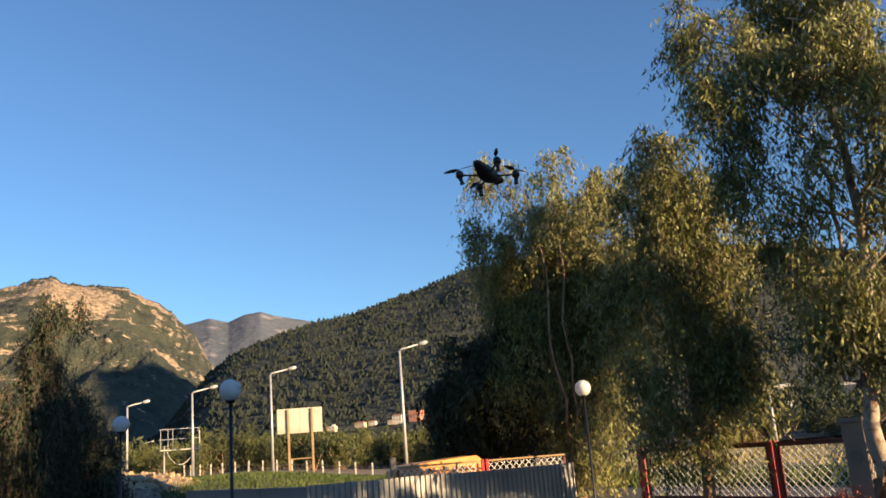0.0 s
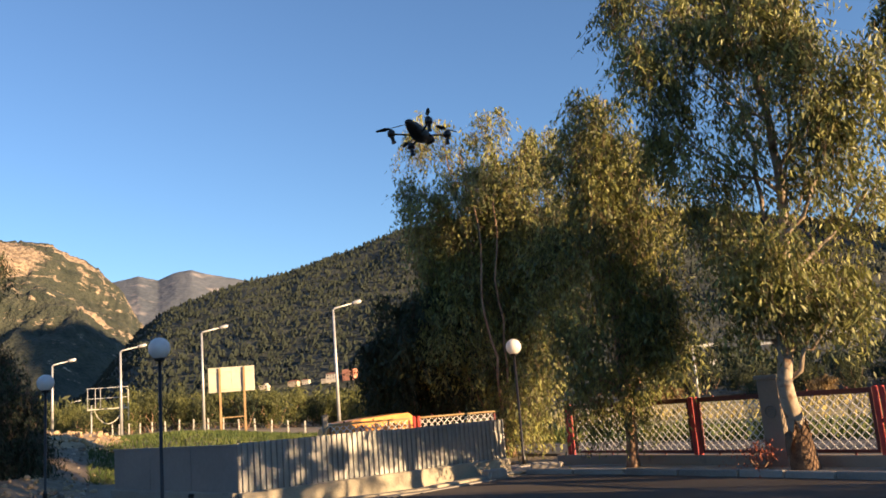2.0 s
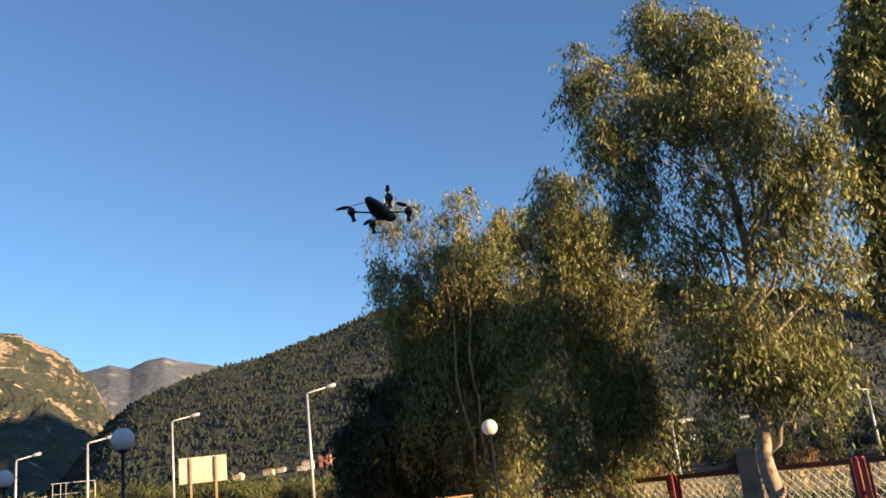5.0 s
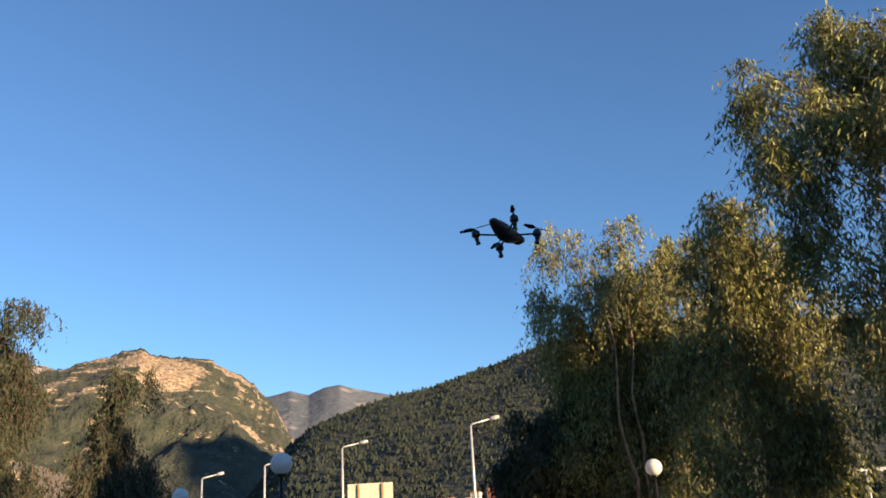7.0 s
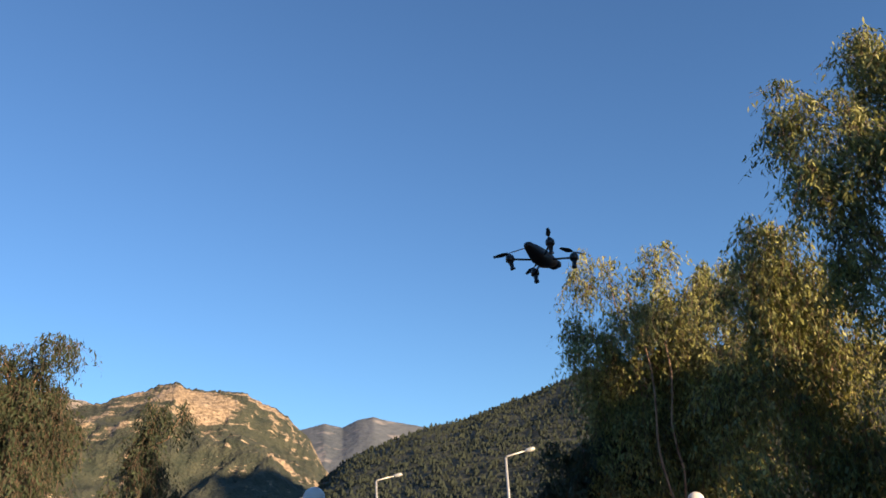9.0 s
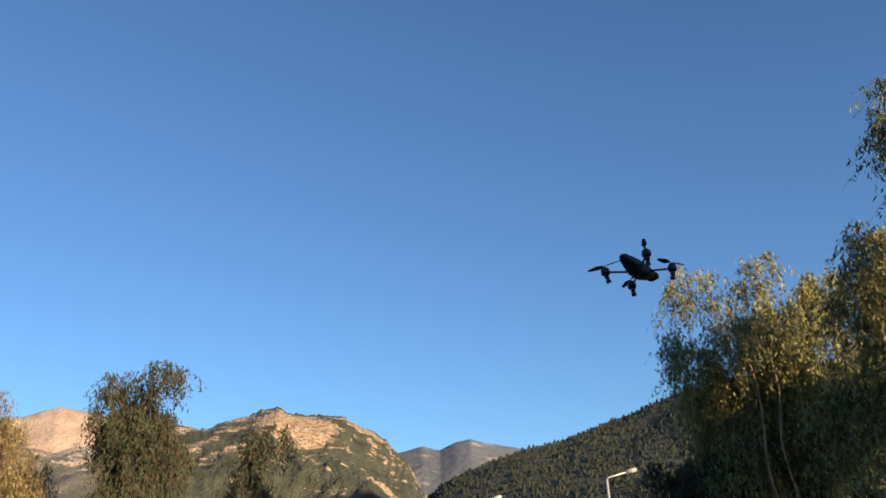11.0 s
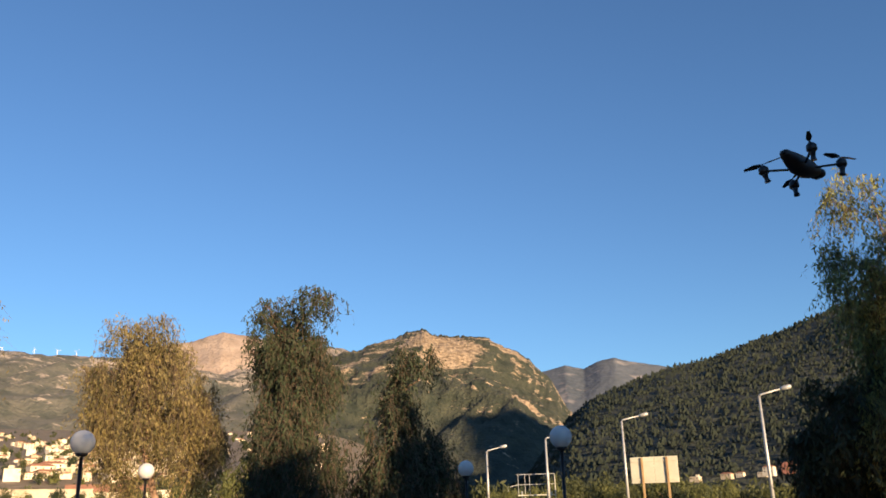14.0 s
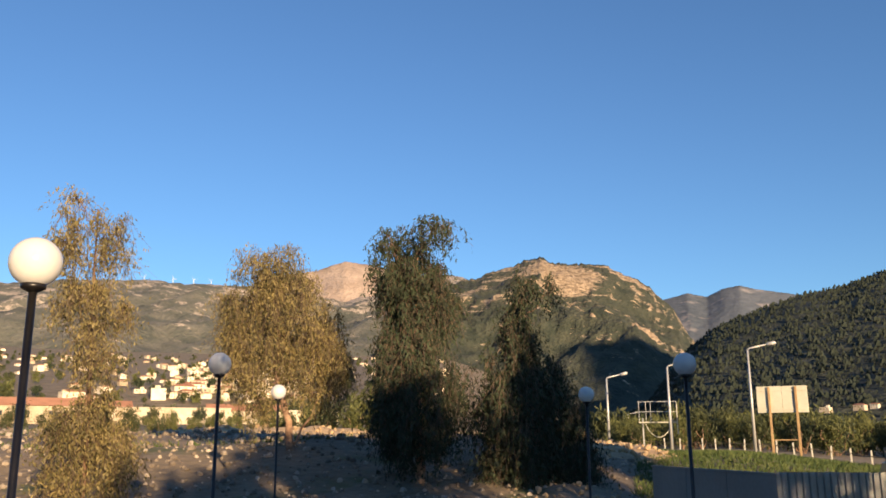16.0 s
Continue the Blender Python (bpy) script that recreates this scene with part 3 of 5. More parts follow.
def red_post(u, stand=None):
    ob = thing("fence_post", stand or pose(*on_fence(u), 0, 0, FTURN), "paired bright red steel fence posts", "fence post", "red fence posts")
    for x in (-0.055, 0.055):
        part("upright", Shape().box((x, -0.01, 0.8), (0.07, 0.07, 1.09), 0, 0.01), M_RED, ob)
    part("tie", Shape().box((0, -0.005, 0.8), (0.055, 0.03, 0.06), 0, 0.004), M_RED, ob)


for u in (-0.05, 3.35, 6.94, 10.5, 14.1, 17.7, 21.3):
    red_post(u)

# the lattice goes on behind the corrugated sheets, in front of the skip
BACK0, BACK1 = bearing(5.3, 20.6), bearing(-6.2, 21.4)
back_way = BACK1 - BACK0
back_turn = math.degrees(math.atan2(back_way.y, back_way.x))
for k in range(2):
    a = BACK0.lerp(BACK1, k / 2 + 0.01)
    lattice_panel(0.0, back_way.length / 2 - 0.2, pose(a.x, a.y, 0.02, 0, 0, back_turn), "pale diagonal lattice panel standing before the skip")
a = BACK0.lerp(BACK1, 0.5)
red_post(0.0, pose(a.x, a.y, 0.0, 0, 0, back_turn))
shape = Shape()
wall_run(shape, BACK0[:2], BACK1[:2], 0.2, -0.3, 0.28)
tagged(part("wall_back", shape, M_PLASTER), "low rendered wall under the back lattice", "wall", kind="structure")

# ---- lamps ----


def globe_lamp(x, y, z_globe, z_base, lean=0.0, label="black garden lamp post with a white opal globe"):
    ob = thing("globe_lamp", pose(x, y, z_base, 0, lean, 0), label, "lamp post", "globe lamps")
    h = z_globe - z_base
    part("pedestal", Shape().box((0, 0, -0.12), (0.64, 0.6, 0.3), 20, 0.04), M_KERB, ob, "rough concrete foot")
    part("base_plate", Shape().box((0, 0, 0.04), (0.2, 0.2, 0.025), 20, 0.004), M_BLACK, ob)
    part("pole", Shape().tube([(0, 0, 0.05), (0, 0, 0.2), (0, 0, 0.24), (0, 0, h - 0.22)], [0.05, 0.05, 0.03, 0.03], 14), M_BLACK, ob, smooth=True)
    part("collar", Shape().tube([(0, 0, h - 0.225), (0, 0, h - 0.2), (0, 0, h - 0.19), (0, 0, h - 0.165)], [0.035, 0.085, 0.09, 0.09], 18), M_BLACK, ob, smooth=True)
    part("globe", Shape().ball((0, 0, h), 0.188, 18, 28), M_GLOBE, ob, "white opal globe", smooth=True)


globe_lamp(-4.13, 14.66, 2.91, 0.19)
globe_lamp(-8.05, 19.57, 2.76, 0.17)
globe_lamp(2.65, 20.33, 2.80, 0.0)
globe_lamp(-15.16, 16.71, 2.93, 0.13)
globe_lamp(-10.68, 10.69, 2.96, 0.13)
globe_lamp(-5.74, 4.39, 3.0, 0.0)
globe_lamp(7.29, 11.28, 2.68, 0.13)


def street_lamp(az, r, z0, z1, reach=1.9, label="galvanised street lamp with a single bent arm"):
    p = bearing(az, r, z0)
    ob = thing("street_lamp", pose(p.x, p.y, z0, 0, 0, az), label, "street lamp", "street lamps")
    h = z1 - z0
    part("pole", Shape().tube([(0, 0, -0.2), (0, 0, h - 0.35)], [0.1, 0.06], 10), M_GALV, ob, smooth=True)
    part("arm", Shape().tube([(0, 0, h - 0.36), (0.1, 0, h - 0.27), (reach * 0.7, 0, h - 0.06)], [0.058, 0.05, 0.04], 8), M_GALV, ob, smooth=True)
    head = part("lamp_head", Shape().tube([(reach * 0.66, 0, h - 0.08), (reach * 0.72, 0, h - 0.05), (reach * 0.95, 0, h + 0.02), (reach, 0, h + 0.03)], [0.05, 0.11, 0.12, 0.05], 10), M_GALV, ob, "grey lamp head", smooth=True)
    part("lens", Shape().ball((reach * 0.86, 0, h - 0.07), 0.1, 8, 12, 0.5), M_LENS, head, smooth=True)
    return ob


street_lamp(4.55, 46, 0.4, 7.35, 1.55)
street_lamp(13.15, 57, 0.95, 7.6, 1.7)
street_lamp(18.1, 58, 1.3, 6.75, 1.6)
street_lamp(22.0, 64, 1.5, 6.5, 1.5)
street_lamp(21.0, 150, 1.3, 6.5, 1.6, "small far street lamp beside the road")
street_lamp(-18.9, 62, -0.2, 4.3, -1.3)
street_lamp(-30.5, 58, -0.2, 4.6, -1.2)
street_lamp(-34.5, 40, 0.0, 7.4, -1.3)

# ---- trees ----


def leaf_strands(rng, centre, rx, rz, count, leaf, per=12, hang=1.0, only=None):
    """Hanging strands of narrow leaves inside an ellipsoid: quads as arrays."""
    n = max(1, int(count / per))
    clumps = max(7, int(12 * rx * rz + 8))
    heart = rng.normal(size=(clumps, 3))
    heart /= np.linalg.norm(heart, axis=1)[:, None]
    heart *= 0.3 + 0.62 * rng.random((clumps, 1)) ** 0.6
    pick = rng.integers(0, clumps, n)
    d = heart[pick] + rng.normal(size=(n, 3)) * (0.055 + 0.075 * rng.random(clumps))[pick][:, None]
    anchor = np.array(centre) + d * np.array([rx, rx, rz]) + np.array([0, 0, 0.15 * rz])
    drift = rng.normal(size=(n, 2)) * 0.16
    length = (0.3 + 0.8 * rng.random(n)) * hang
    s = rng.random((n, per)) ** 0.8
    base = np.repeat(anchor[:, None, :], per, 1)
    base[:, :, 0] += drift[:, None, 0] * s * 2.0 + rng.normal(size=(n, per)) * 0.055
    base[:, :, 1] += drift[:, None, 1] * s * 2.0 + rng.normal(size=(n, per)) * 0.055
    base[:, :, 2] -= length[:, None] * s - 0.12 * (1 - (2 * s - 0.5) ** 2)
    base = base.reshape(-1, 3)
    k = len(base)
    way = rng.normal(size=(k, 3)) * np.array([0.5, 0.5, 0.35]) + np.array([0, 0, -0.85])
    way /= np.linalg.norm(way, axis=1)[:, None]
    side = np.cross(way, rng.normal(size=(k, 3)))
    side /= np.linalg.norm(side, axis=1)[:, None]
    ln = leaf * (0.65 + 0.7 * rng.random((k, 1)))
    wd = ln * (0.11 + 0.05 * rng.random((k, 1)))
    v = np.stack([base, base + way * ln * 0.42 + side * wd, base + way * ln, base + way * ln * 0.48 - side * wd], 1).reshape(-1, 3)
    return v, anchor, length, drift


def big_mesh(name, v, material, sides=4):
    me = bpy.data.meshes.new(name)
    n = len(v) // sides
    me.vertices.add(len(v))
    me.vertices.foreach_set("co", np.asarray(v, dtype=np.float32).ravel())
    me.loops.add(len(v))
    me.loops.foreach_set("vertex_index", np.arange(len(v), dtype=np.int32))
    me.polygons.add(n)
    me.polygons.foreach_set("loop_start", np.arange(0, len(v), sides, dtype=np.int32))
    me.materials.append(material)
    me.update(calc_edges=True)
    return me


def wobble(rng, a, b, steps, amount):
    a, b = Vector(a), Vector(b)
    pts = [a.lerp(b, k / steps) for k in range(steps + 1)]
    for k in range(1, steps):
        pts[k] += Vector(rng.normal(size=3)) * amount
    return pts


def tree(name, base, trunk, r0, r1, lobes, leaf_mat, bark, label, seed, leaf=0.19, density=1150, spread=0.9, extra=()):
    """A tree: trunk points above its base, and crown lobes (place, radius, half height, fullness), each fed by its own limb."""
    rng = np.random.default_rng(seed)
    b = Vector(base)
    ob = thing(name, pose(*base), label, "tree", "eucalyptus trees")
    pts = [Vector(p) - b for p in trunk]
    fine = []
    for k in range(len(pts) - 1):
        fine += wobble(rng, pts[k], pts[k + 1], 4, r1 * 0.35)[:-1]
    fine.append(pts[-1])
    nn = len(fine)
    rad = [r0 + (r1 - r0) * k / (nn - 1) for k in range(nn)]
    rad[0] = r0 * 1.35
    part("trunk", Shape().tube(fine, rad, 14), bark, ob, smooth=True)
    for more in extra:
        q = [Vector(p) - b for p in more]
        fl = []
        for k in range(len(q) - 1):
            fl += wobble(rng, q[k], q[k + 1], 4, 0.04)[:-1]
        fl.append(q[-1])
        part("stem", Shape().tube(fl, [r1 * (1 - 0.6 * k / (len(fl) - 1)) for k in range(len(fl))], 10), bark, ob, smooth=True)
    leaves, twigs = [], []
    for cx, cy, cz, rx, rz, full in lobes:
        depth = rng.normal() * spread * 0.5
        c = Vector((cx, cy, cz)) - b
        away = Vector((base[0], base[1], 0)).normalized()
        c += away * depth
        start = min(range(nn), key=lambda k: abs(fine[k].z - (c.z - (0.9 if c.z > 2.7 else -0.3) - 0.35 * (c.xy - fine[k].xy).length)) + 0.2 * (fine[k].xy - c.xy).length)
        limb = Shape()
        lp = wobble(rng, fine[start], c, 6, 0.07)
        lp[3].z -= 0.1
        lr = min(rad[start] * 0.45, 0.05)
        limb.tube(lp, [max(0.01, lr * (1 - 0.85 * k / 6)) for k in range(7)], 7)
        for k in range(5):
            d = Vector(rng.normal(size=3)).normalized()
            end = c + Vector((d.x * rx, d.y * rx, abs(d.z) * rz * 0.8)) * 0.8
            sp = wobble(rng, lp[4 + k % 2], end, 4, 0.06)
            limb.tube(sp, [max(0.006, lr * 0.3 * (1 - 0.8 * q / 4)) for q in range(5)], 5)
        part("branch", limb, bark, ob, smooth=True)
        count = full * density * math.pi * rx * rz
        v, an, ln, dr = leaf_strands(rng, c, rx, rz, count, leaf, hang=min(1.3, 0.5 + 0.5 * rz))
        leaves.append(v)
        for p, l, d in zip(an, ln, dr):
            q = p + np.array([d[0] * 2, d[1] * 2, -l])
            w = np.array([0.004, 0.004, 0])
            twigs.append(np.array([p - w, p + w, q + w * 0.5, q - w * 0.5]))
    for nm, v, mt in (("crown", np.concatenate(leaves), leaf_mat), ("twig", np.concatenate(twigs), M_TWIG)):
        o = tagged(new(nm, big_mesh(nm, v, mt)), kind="stuff")
        o.parent = ob
    return ob


tree("eucalyptus_tree", (2.8, 24.2, -0.1), [(2.8, 24.2, -0.1), (2.85, 24.1, 1.5), (2.8, 24.0, 3.7), (2.9, 24.0, 6.0), (2.7, 24.0, 8.5)], 0.14, 0.04,
     [(1.12, 24.0, 9.0, 0.84, 1.0, 0.3), (2.91, 23.9, 9.1, 0.67, 0.93, 0.4), (4.37, 23.6, 8.9, 0.75, 0.92, 0.70), (2.24, 23.9, 7.4, 1.5, 1.2, 0.65),
      (0.9, 24.0, 6.9, 0.82, 1.3, 0.5), (2.35, 23.9, 5.3, 1.9, 1.5, 1.00), (3.0, 23.9, 2.6, 1.2, 1.5, 0.75), (3.8, 23.7, 3.7, 0.95, 1.9, 0.9), (1.5, 24.0, 3.6, 1.0, 1.3, 0.9), (3.3, 23.7, 1.2, 1.0, 0.8, 0.6), (3.1, 22.9, 1.5, 0.7, 1.0, 0.5),
      (3.6, 23.7, 7.6, 1.25, 1.2, 0.8), (4.6, 23.5, 6.2, 1.2, 1.6, 0.5), (1.2, 24.0, 5.5, 1.0, 1.4, 0.8), (3.4, 23.7, 5.8, 1.2, 1.4, 0.8)],
     M_LEAF, M_BARK, "tall eucalyptus with several reddish stems and drooping olive leaves", 11, leaf=0.135, density=2000,
     extra=[[(2.9, 24.1, 0), (2.5, 23.8, 2.5), (2.1, 23.7, 5.4), (1.6, 23.7, 9.0)], [(2.8, 23.8, 0), (2.75, 22.7, 2.4), (2.6, 22.5, 4.8), (2.9, 22.9, 7.5)],
            [(2.7, 24.2, 0), (1.7, 24.1, 2.5), (0.9, 24.1, 6.0)], [(2.7, 23.8, 0), (2.45, 22.6, 2.2), (2.2, 22.4, 4.2), (2.3, 22.6, 6.2), (2.0, 23.2, 8.6)]])
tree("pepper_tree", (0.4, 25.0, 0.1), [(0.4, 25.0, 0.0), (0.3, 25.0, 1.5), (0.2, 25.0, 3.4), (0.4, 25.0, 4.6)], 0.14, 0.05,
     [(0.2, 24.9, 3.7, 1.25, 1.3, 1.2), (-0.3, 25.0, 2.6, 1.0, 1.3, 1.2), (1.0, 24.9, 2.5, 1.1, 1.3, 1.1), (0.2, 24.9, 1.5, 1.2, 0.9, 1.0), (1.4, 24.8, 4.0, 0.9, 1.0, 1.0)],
     M_LEAF_DARK_SHADED, M_BARK, "dense weeping tree behind the corrugated fence, shade in its leaf colour", 19, leaf=0.2, density=1300)
tree("eucalyptus_tree", (4.35, 16.9, 0.0), [(4.35, 16.9, -0.05), (4.38, 16.85, 1.2), (4.3, 16.8, 3.2), (4.4, 16.8, 5.2), (4.3, 16.8, 6.4)], 0.125, 0.04,
     [(4.3, 16.7, 7.4, 0.63, 0.70, 0.80), (5.1, 16.5, 6.4, 0.54, 0.66, 0.50), (4.2, 16.7, 5.9, 1.13, 1.13, 0.90), (4.0, 16.8, 4.4, 1.23, 1.28, 1.00),
      (5.0, 16.4, 3.3, 0.82, 1.15, 0.75), (3.6, 16.8, 2.75, 0.62, 1.0, 0.60), (4.9, 16.6, 2.5, 0.7, 0.7, 1.0), (4.4, 16.8, 2.4, 0.4, 0.45, 0.6), (5.2, 16.5, 2.3, 0.35, 0.45, 0.6), (3.35, 16.9, 1.55, 0.28, 0.6, 0.60), (3.6, 16.75, 1.4, 0.32, 0.5, 0.45), (4.2, 17.0, 1.5, 0.42, 0.5, 0.7), (4.75, 17.0, 1.6, 0.36, 0.5, 0.6),
      (5.2, 16.4, 5.2, 0.8, 1.1, 0.4), (3.75, 16.8, 6.2, 0.55, 0.9, 0.7), (4.55, 16.6, 6.5, 0.7, 0.8, 0.8)],
     M_LEAF, M_BARK, "weeping eucalyptus with leaves hanging almost to the pavement", 12, leaf=0.13, density=1950, extra=[[(4.3, 16.8, 2.4), (4.8, 16.6, 4.2), (5.1, 16.5, 6.2)]])
pale_tree = tree("eucalyptus_tree", (6.42, 13.9, 0.0), [(6.42, 13.9, -0.05), (6.32, 13.8, 0.7), (6.15, 13.65, 1.5), (6.3, 13.6, 2.8), (6.5, 13.5, 4.2), (6.5, 13.5, 5.8), (6.3, 13.7, 8.2)], 0.165, 0.045,
     [(5.0, 14.1, 7.4, 0.75, 0.96, 0.90), (6.2, 13.6, 7.7, 1.18, 0.97, 1.00), (5.0, 14.1, 6.0, 0.57, 1.04, 0.70), (5.5, 13.9, 4.8, 0.61, 0.82, 0.70),
      (5.9, 13.8, 3.8, 0.8, 0.6, 0.80), (6.7, 13.4, 3.7, 1.0, 0.65, 0.90), (6.2, 13.6, 5.5, 0.9, 1.1, 0.35), (6.9, 13.3, 5.0, 0.6, 0.8, 0.4), (7.4, 13.0, 6.2, 0.94, 1.36, 1.00), (7.7, 12.8, 4.6, 0.51, 0.71, 0.45),
      (6.95, 13.2, 3.0, 0.7, 0.7, 0.70), (6.05, 13.35, 3.1, 0.55, 0.65, 0.85), (6.45, 13.2, 2.75, 0.4, 0.55, 0.7), (5.65, 13.7, 3.1, 0.4, 0.6, 0.7), (7.1, 13.1, 2.8, 0.40, 0.5, 0.50),
      (6.0, 14.5, 9.6, 0.57, 0.68, 0.90), (6.4, 13.6, 9.3, 0.7, 0.8, 0.7), (6.75, 13.4, 8.5, 0.7, 0.8, 0.7), (4.9, 14.9, 8.8, 0.78, 0.55, 0.70), (6.1, 14.4, 8.8, 0.66, 1.00, 1.00)],
     M_LEAF, M_PALE_BARK, "tall eucalyptus with a leaning pale peeling trunk beside the pillar", 13, leaf=0.122, density=2350,
     extra=[[(6.3, 13.6, 3.4), (6.2, 13.6, 4.6), (6.1, 13.6, 6.2), (5.4, 14.0, 7.6)], [(6.4, 13.5, 3.6), (7.0, 13.2, 4.8), (7.4, 13.0, 6.6)], [(6.45, 13.5, 4.0), (6.75, 13.4, 5.4), (6.8, 13.4, 7.2)]])
# a ragged sleeve of old dark bark round the foot of the pale trunk
rng = np.random.default_rng(88)
sleeve = Shape()
foot = [Vector((0, 0, -0.04)), Vector((-0.05, -0.05, 0.35)), Vector((-0.1, -0.1, 0.7)), Vector((-0.15, -0.14, 0.95))]
for j, c in enumerate(foot):
    for k in range(16):
        a = 6.283 * k / 16
        r = (0.245 if j == 0 else 0.2) - 0.006 * j + 0.02 * rng.random()
        drop = 0.0 if j < 3 else 0.38 * rng.random() + 0.3 * (math.cos(a - 2.6) > 0.2)
        sleeve.v.append((c.x + r * math.cos(a), c.y + r * math.sin(a), c.z - drop))
sleeve.f = [(j * 16 + k, j * 16 + (k + 1) % 16, (j + 1) * 16 + (k + 1) % 16, (j + 1) * 16 + k) for j in range(3) for k in range(16)]
part("old_bark", sleeve, M_OLDBARK, pale_tree, "ragged dark brown old bark", smooth=True)
tree("eucalyptus_tree", (11.99, 16.20, 0.00), [(11.99, 16.20, -0.05), (11.99, 16.20, 2.09), (11.89, 16.31, 6.50), (11.99, 16.20, 10.91)], 0.17, 0.05,
     [(11.78, 16.20, 8.65, 1.16, 1.37, 1.00), (11.36, 16.52, 7.28, 0.82, 1.26, 0.90), (10.84, 16.73, 4.96, 0.68, 0.94, 0.50), (11.78, 16.42, 5.38, 0.89, 1.21, 0.80),
      # The last lobe is an addition, set high to shade the bank trees.
      (10.84, 16.83, 1.70, 0.42, 0.63, 0.90), (12.52, 15.78, 7.28, 1.26, 1.47, 1.00), (11.9, 16.1, 10.0, 1.2, 1.0, 1.0)],
     M_LEAF, M_BARK, "eucalyptus behind the lattice fence with drooping dark leaves", 14, density=1800)
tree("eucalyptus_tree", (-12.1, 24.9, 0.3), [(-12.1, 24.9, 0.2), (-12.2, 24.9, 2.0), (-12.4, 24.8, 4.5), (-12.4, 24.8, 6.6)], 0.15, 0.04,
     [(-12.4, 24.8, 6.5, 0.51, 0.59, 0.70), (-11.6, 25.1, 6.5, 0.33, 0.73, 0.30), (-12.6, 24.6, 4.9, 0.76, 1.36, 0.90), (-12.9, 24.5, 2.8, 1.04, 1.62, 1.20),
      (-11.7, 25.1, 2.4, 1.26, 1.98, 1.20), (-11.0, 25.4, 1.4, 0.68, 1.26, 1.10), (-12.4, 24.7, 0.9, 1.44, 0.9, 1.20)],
     M_LEAF_DARK_SHADED, M_BARK, "dark shaded weeping tree on the rubble bank", 15, leaf=0.15, density=1600)
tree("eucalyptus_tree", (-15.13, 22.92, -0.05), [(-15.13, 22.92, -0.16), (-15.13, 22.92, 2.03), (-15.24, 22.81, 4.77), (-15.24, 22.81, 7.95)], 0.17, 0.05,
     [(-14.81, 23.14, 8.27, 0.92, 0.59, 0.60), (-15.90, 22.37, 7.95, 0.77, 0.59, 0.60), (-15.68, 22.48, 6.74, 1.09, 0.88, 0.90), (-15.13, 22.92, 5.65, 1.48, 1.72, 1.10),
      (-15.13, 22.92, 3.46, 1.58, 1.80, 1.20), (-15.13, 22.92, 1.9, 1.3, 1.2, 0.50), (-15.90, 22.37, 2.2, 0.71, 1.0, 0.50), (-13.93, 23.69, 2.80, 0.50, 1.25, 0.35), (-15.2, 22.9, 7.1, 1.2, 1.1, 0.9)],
     M_LEAF_DARK_SHADED, M_BARK, "dense dark eucalyptus standing in the shade", 16, leaf=0.15, density=1500)
tree("eucalyptus_tree", (-21.0, 23.5, 1.1), [(-21.0, 23.5, 1.0), (-21.1, 23.4, 2.4), (-21.5, 23.1, 4.0), (-21.5, 23.1, 7.4)], 0.16, 0.05,
     [(-21.7, 22.8, 7.8, 1.69, 0.95, 0.80), (-22.1, 22.4, 6.4, 1.39, 1.31, 1.00), (-21.1, 23.4, 6.2, 1.68, 1.70, 1.00), (-21.5, 23.1, 4.5, 2.10, 1.08, 1.00),
      (-20.0, 24.4, 5.0, 0.91, 1.57, 1.00), (-22.6, 21.9, 5.3, 0.84, 0.94, 0.90), (-21.9, 22.6, 3.2, 0.67, 0.78, 0.60), (-20.3, 24.1, 3.3, 0.85, 0.63, 0.50)],
     M_LEAF_GOLD, M_BARK, "round-crowned tree with golden sunlit leaves on the bank", 17, leaf=0.13, density=1350, extra=[[(-21.0, 23.5, 1.6), (-20.5, 23.9, 2.6), (-20.2, 24.3, 4.2)]])
tree("eucalyptus_tree", (-18.8, 13.9, 0.0), [(-18.8, 13.9, -0.1), (-18.8, 13.9, 2.0), (-18.9, 13.8, 4.5), (-18.9, 13.7, 7.6)], 0.065, 0.02,
     [(-19.2, 13.2, 8.0, 0.32, 0.22, 0.80), (-19.1, 13.4, 6.7, 0.78, 0.86, 0.55), (-18.6, 14.2, 6.8, 0.60, 0.86, 0.5), (-18.9, 13.8, 5.2, 1.06, 0.85, 0.65),
      (-18.8, 13.8, 3.8, 0.74, 0.77, 0.50), (-18.8, 13.8, 2.3, 1.04, 0.74, 1.00), (-18.7, 14.0, 1.3, 1.20, 0.92, 1.10)],
     M_LEAF_GOLD, M_OLDBARK, "slender sparse tree with yellowing leaves and a bushy foot", 18, leaf=0.115, density=2000)

# unseen eucalyptus added along the fence, past the view, to shade yard and bank
for k, (u, h) in enumerate(((16.0, 9.0), (18.8, 10.8), (21.5, 11.2), (24.5, 11.5), (27.5, 11.0), (30.5, 11.4), (33.5, 11.0), (36.5, 11.3), (39.5, 10.8), (42.5, 11.2))):
    p = on_fence(u, 0, 0.9)
    rng = np.random.default_rng(50 + k)
    lobes = [(p.x + rng.normal() * 0.8, p.y + rng.normal() * 0.8, h * (0.2 + 0.1 * q), 1.4, 0.9, 0.7) for q in range(8)]
    tree("eucalyptus_tree", (p.x, p.y, 0), [(p.x, p.y, -0.05), (p.x + 0.1, p.y, h * 0.4), (p.x, p.y + 0.1, h * 0.95)], 0.17, 0.05, lobes, M_LEAF, M_BARK,
         "unseen eucalyptus added along the lattice fence to cast shade", 60 + k, leaf=0.3, density=110 if u < 17 else 420)

